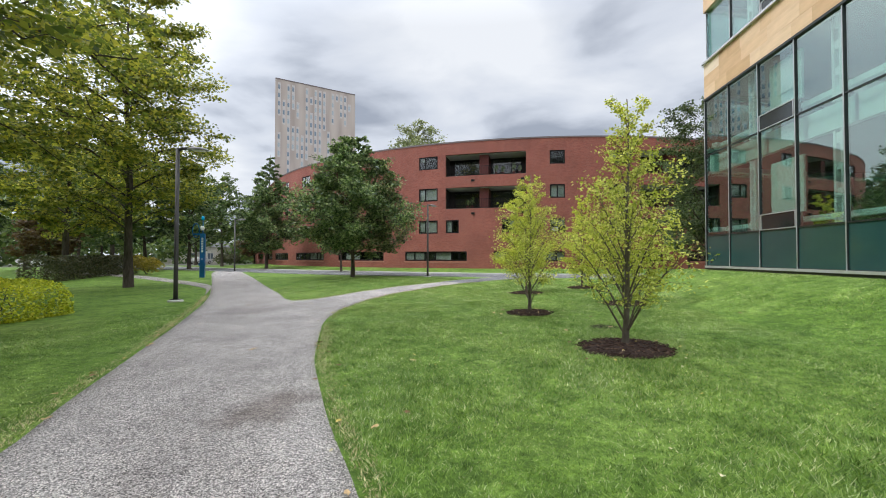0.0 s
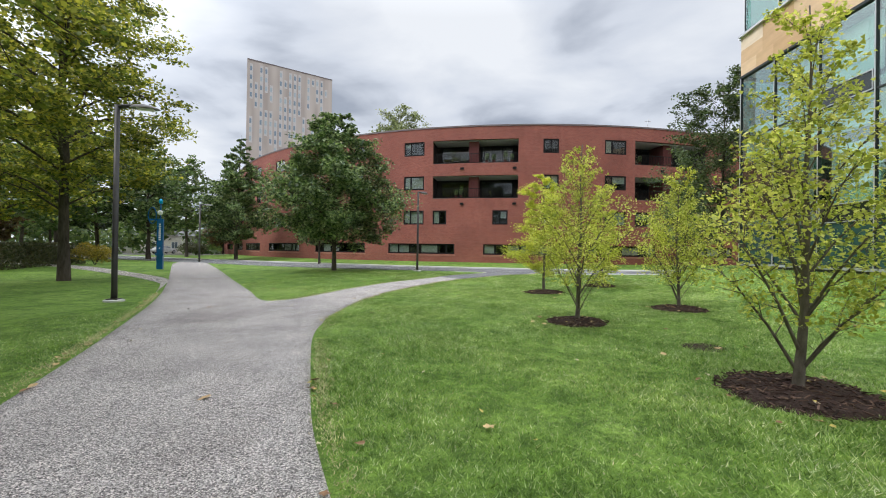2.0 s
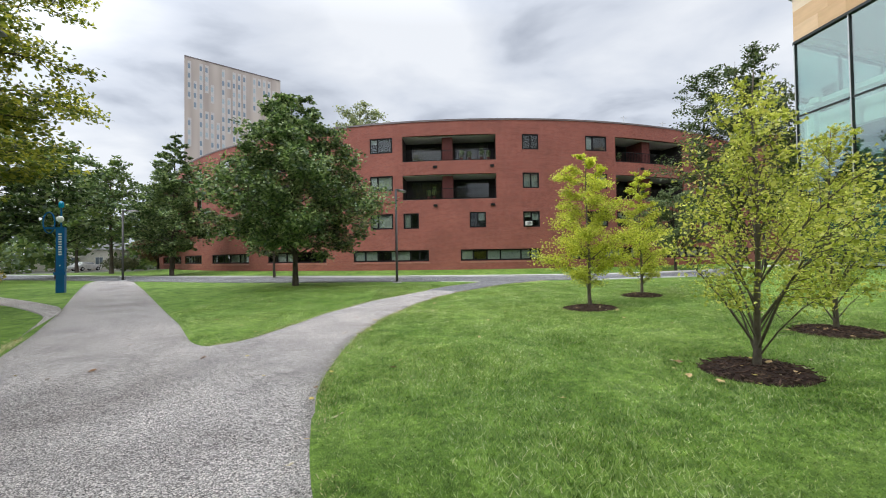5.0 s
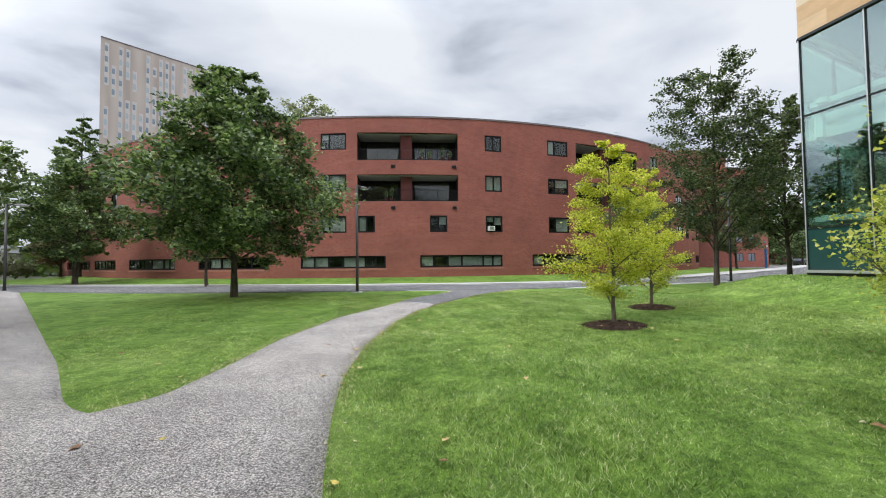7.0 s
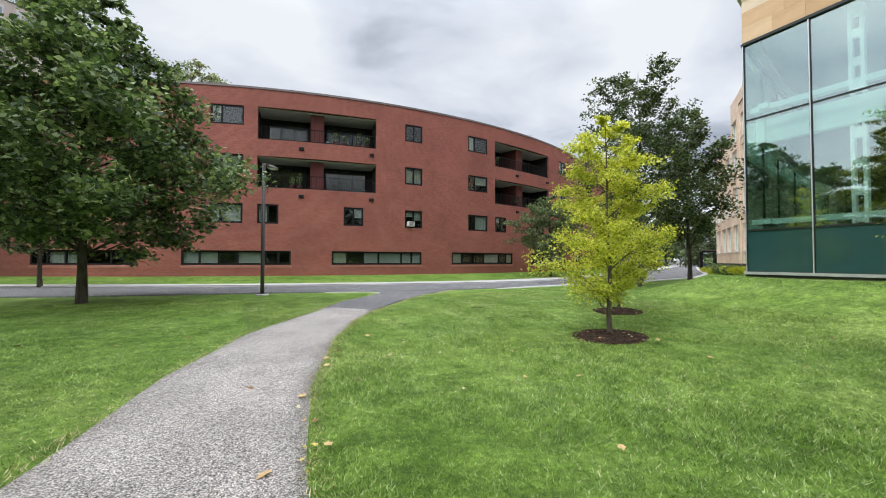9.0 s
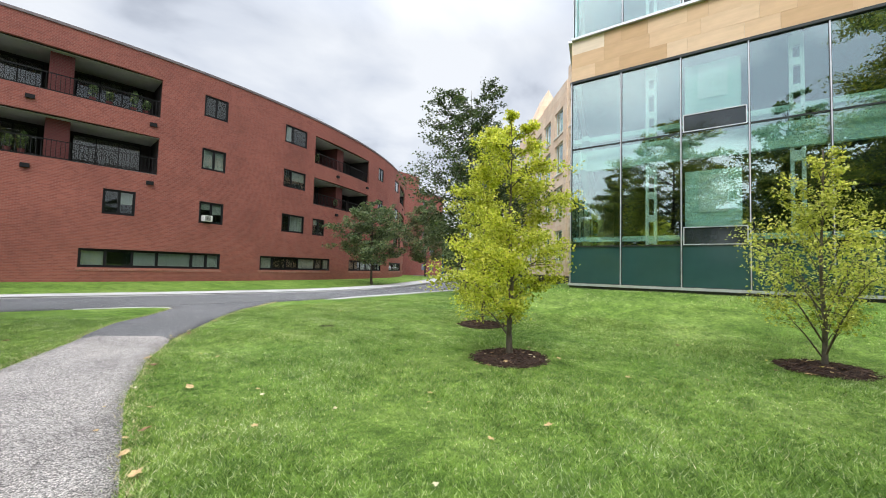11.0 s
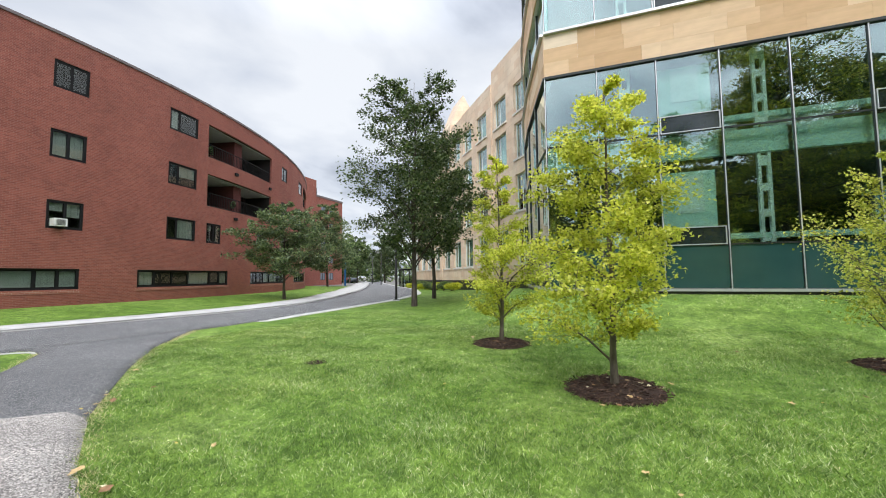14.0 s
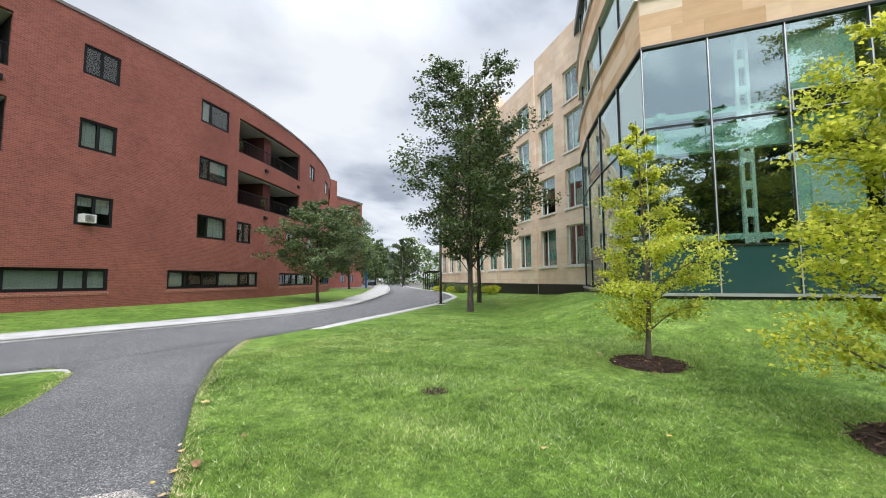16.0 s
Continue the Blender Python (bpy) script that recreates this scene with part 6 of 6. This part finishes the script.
# ---- fallen leaves ----
def leaf_shape(seed, kind):
    r = random.Random(seed)
    g = Geo()
    n = 10
    g.v.append((0, 0, 0.004))
    for q in range(n):
        a = 2 * math.pi * q / n
        rr = (0.036 if kind else 0.026) * (1 + 0.35 * (q % 2) * (1 if kind else -0.4)) * (1.25 if q in (0, 5) else 0.85)
        g.v.append((rr * math.cos(a), rr * math.sin(a), 0.006 + r.uniform(0, 0.014)))
    for q in range(n):
        g.f.append((0, 1 + q, 1 + (q + 1) % n)); g.uv += [(0, 0)] * 3
    return g


LEAFMATS = [painted("dry_yellow_leaf", (0.62, 0.47, 0.12), 0.6, 0, 0.25, 20), painted("dry_brown_leaf", (0.26, 0.14, 0.065), 0.7, 0, 0.3, 20), painted("dry_pale_leaf", (0.66, 0.58, 0.38), 0.7, 0, 0.2, 20), painted("dry_orange_leaf", (0.56, 0.38, 0.18), 0.65, 0, 0.25, 20)]
LEAFMESH = [leaf_shape(j, j % 2).mesh("fallen_leaf", LEAFMATS[j % 4]) for j in range(8)]
WORDS = ["yellow", "brown", "pale dry", "orange"]


def poly_has(poly, x, y):
    p = np.array(poly, float)
    x, y = np.asarray(x, float), np.asarray(y, float)
    inside_ = np.zeros(x.shape, bool)
    j = len(p) - 1
    for q in range(len(p)):
        c1 = (p[q, 1] > y) != (p[j, 1] > y)
        with np.errstate(divide="ignore", invalid="ignore"):
            xi = (p[j, 0] - p[q, 0]) * (y - p[q, 1]) / (p[j, 1] - p[q, 1]) + p[q, 0]
        inside_ ^= c1 & (x < xi)
        j = q
    return inside_


PAVED = [[tuple(p) for p in resample(a, n_)] + [tuple(p) for p in resample(b, n_)][::-1] for a, b, n_ in ((MAIN_L, MAIN_R, 220), (SIDE_L, SIDE_R, 120), (TAR_L, TAR_R, 50), (BACK_L, BACK_R, 80), (ROAD_N, WALK_B, 200))]


def on_paving(x, y):
    r = np.zeros(np.shape(x), bool)
    for p in PAVED:
        r |= poly_has(p, x, y)
    return r


lr = random.Random(77)
spots = []
for j in range(120):      # over the lawn and paths
    spots.append((lr.uniform(-9, 6), lr.uniform(1, 24)))
edge_line = resample(MAIN_R[3:9] + SIDE_R[2:], 60)
edge_left = resample(MAIN_L[3:11], 60)
for j in range(95):      # drifted along the path edges
    q = (edge_line if j % 3 else edge_left)[lr.randrange(60)]
    spots.append((q[0] + lr.gauss(0, 0.12), q[1] + lr.gauss(0, 0.12)))
for x, y in YOUNG_AT:    # under the young trees
    for j in range(16):
        a, rr = lr.uniform(0, 6.28), lr.uniform(0.2, 0.95)
        spots.append((x + rr * math.cos(a), y + rr * math.sin(a)))
paved_spot = on_paving(np.array([s[0] for s in spots]), np.array([s[1] for s in spots]))
for (x, y), pv in zip(spots, paved_spot):
    q = lr.randrange(8)
    ring_h = max((0.075 * (1 - (math.hypot(x - a, y - b) / 0.64) ** 2) + 0.02 for a, b in YOUNG_AT if math.hypot(x - a, y - b) < 0.64), default=0)
    ob = new("fallen_leaf", LEAFMESH[q])
    sc = lr.uniform(0.6, 1.25)
    ob.matrix_basis = pose(x, y, gz(x, y) + (0.022 if pv else 0.032 if not ring_h else ring_h), lr.uniform(-14, 14), lr.uniform(-14, 14), lr.uniform(0, 360)) @ Matrix.Scale(sc, 4)
    tagged(ob, f"{WORDS[q % 4]} fallen leaf lying on the {'path' if pv else 'mulch' if ring_h else 'grass'}", "leaf", "fallen leaves")

# ---- blades of grass ----
rs = np.random.RandomState(123)


def blades(name, x0, x1, y0, y1, n, hmin, hmax, wid, line=None, mat=None):
    x, y = rs.uniform(x0, x1, n), rs.uniform(y0, y1, n)
    if line is not None:
        q = line[rs.randint(0, len(line), n)]
        x, y = q[:, 0] + rs.normal(0, 0.08, n), q[:, 1] + rs.normal(0, 0.08, n)
    keep = ~on_paving(x + rs.normal(0, 0.035, n), y + rs.normal(0, 0.035, n))
    for a, b in YOUNG_AT:
        keep &= np.hypot(x - a, y - b) > 0.6
    keep &= (x < 9.45) | (y > 21)
    keep &= np.hypot(x - ARC_C[0], y - ARC_C[1]) > ARC_R + 0.1
    x, y = x[keep], y[keep]
    m = len(x)
    z = ground_z(x, y) - 0.006
    # longer and shorter patches
    patchy = 0.75 + 0.35 * np.sin(x * 1.7 + 1.3 * np.sin(y * 0.9)) * np.sin(y * 1.3 + x * 0.4)
    h = rs.uniform(hmin, hmax, m) * patchy
    a = rs.uniform(0, 2 * math.pi, m)
    lean = rs.uniform(0.4, 1.5, m) * h
    la = rs.uniform(0, 2 * math.pi, m)
    w = wid * rs.uniform(0.6, 1.3, m)
    b0 = np.c_[x - np.cos(a) * w, y - np.sin(a) * w, z]
    b1 = np.c_[x + np.cos(a) * w, y + np.sin(a) * w, z]
    tip = np.c_[x + np.cos(la) * lean, y + np.sin(la) * lean, z + h]
    v = np.stack([b0, b1, tip], 1).reshape(-1, 3)
    ob = new(name, raw_mesh(name, v, np.arange(3 * m).reshape(m, 3), mat or M_BLADE))
    return tagged(ob, "short mown blades of lawn grass", "grass", kind="stuff")


blades("grass_blades", -4.5, 5.5, 1.0, 12.0, 370000, 0.024, 0.06, 0.0047)
blades("grass_blades", -4.5, 6.5, 12.0, 26.0, 470000, 0.024, 0.06, 0.005)
blades("grass_blades", -9.5, -3.0, 2.0, 13.5, 65000, 0.02, 0.045, 0.006)
blades("grass_blades", -10.0, -2.0, 13.5, 27.0, 110000, 0.018, 0.045, 0.0065)
blades("grass_blades", 5.5, 9.7, 4.0, 26.0, 70000, 0.02, 0.05, 0.0075)
verge = np.concatenate([resample(MAIN_R[3:9], 500), resample(SIDE_R[1:], 500), resample(TAR_R, 320), resample(MAIN_L[3:11], 500), resample(SIDE_L[1:], 300), resample(TAR_L, 200)])
tagged(blades("straw_edge", 0, 1, 0, 1, 30000, 0.02, 0.055, 0.006, verge, M_STRAW), "dry straw-coloured grass along the path edge", "grass")
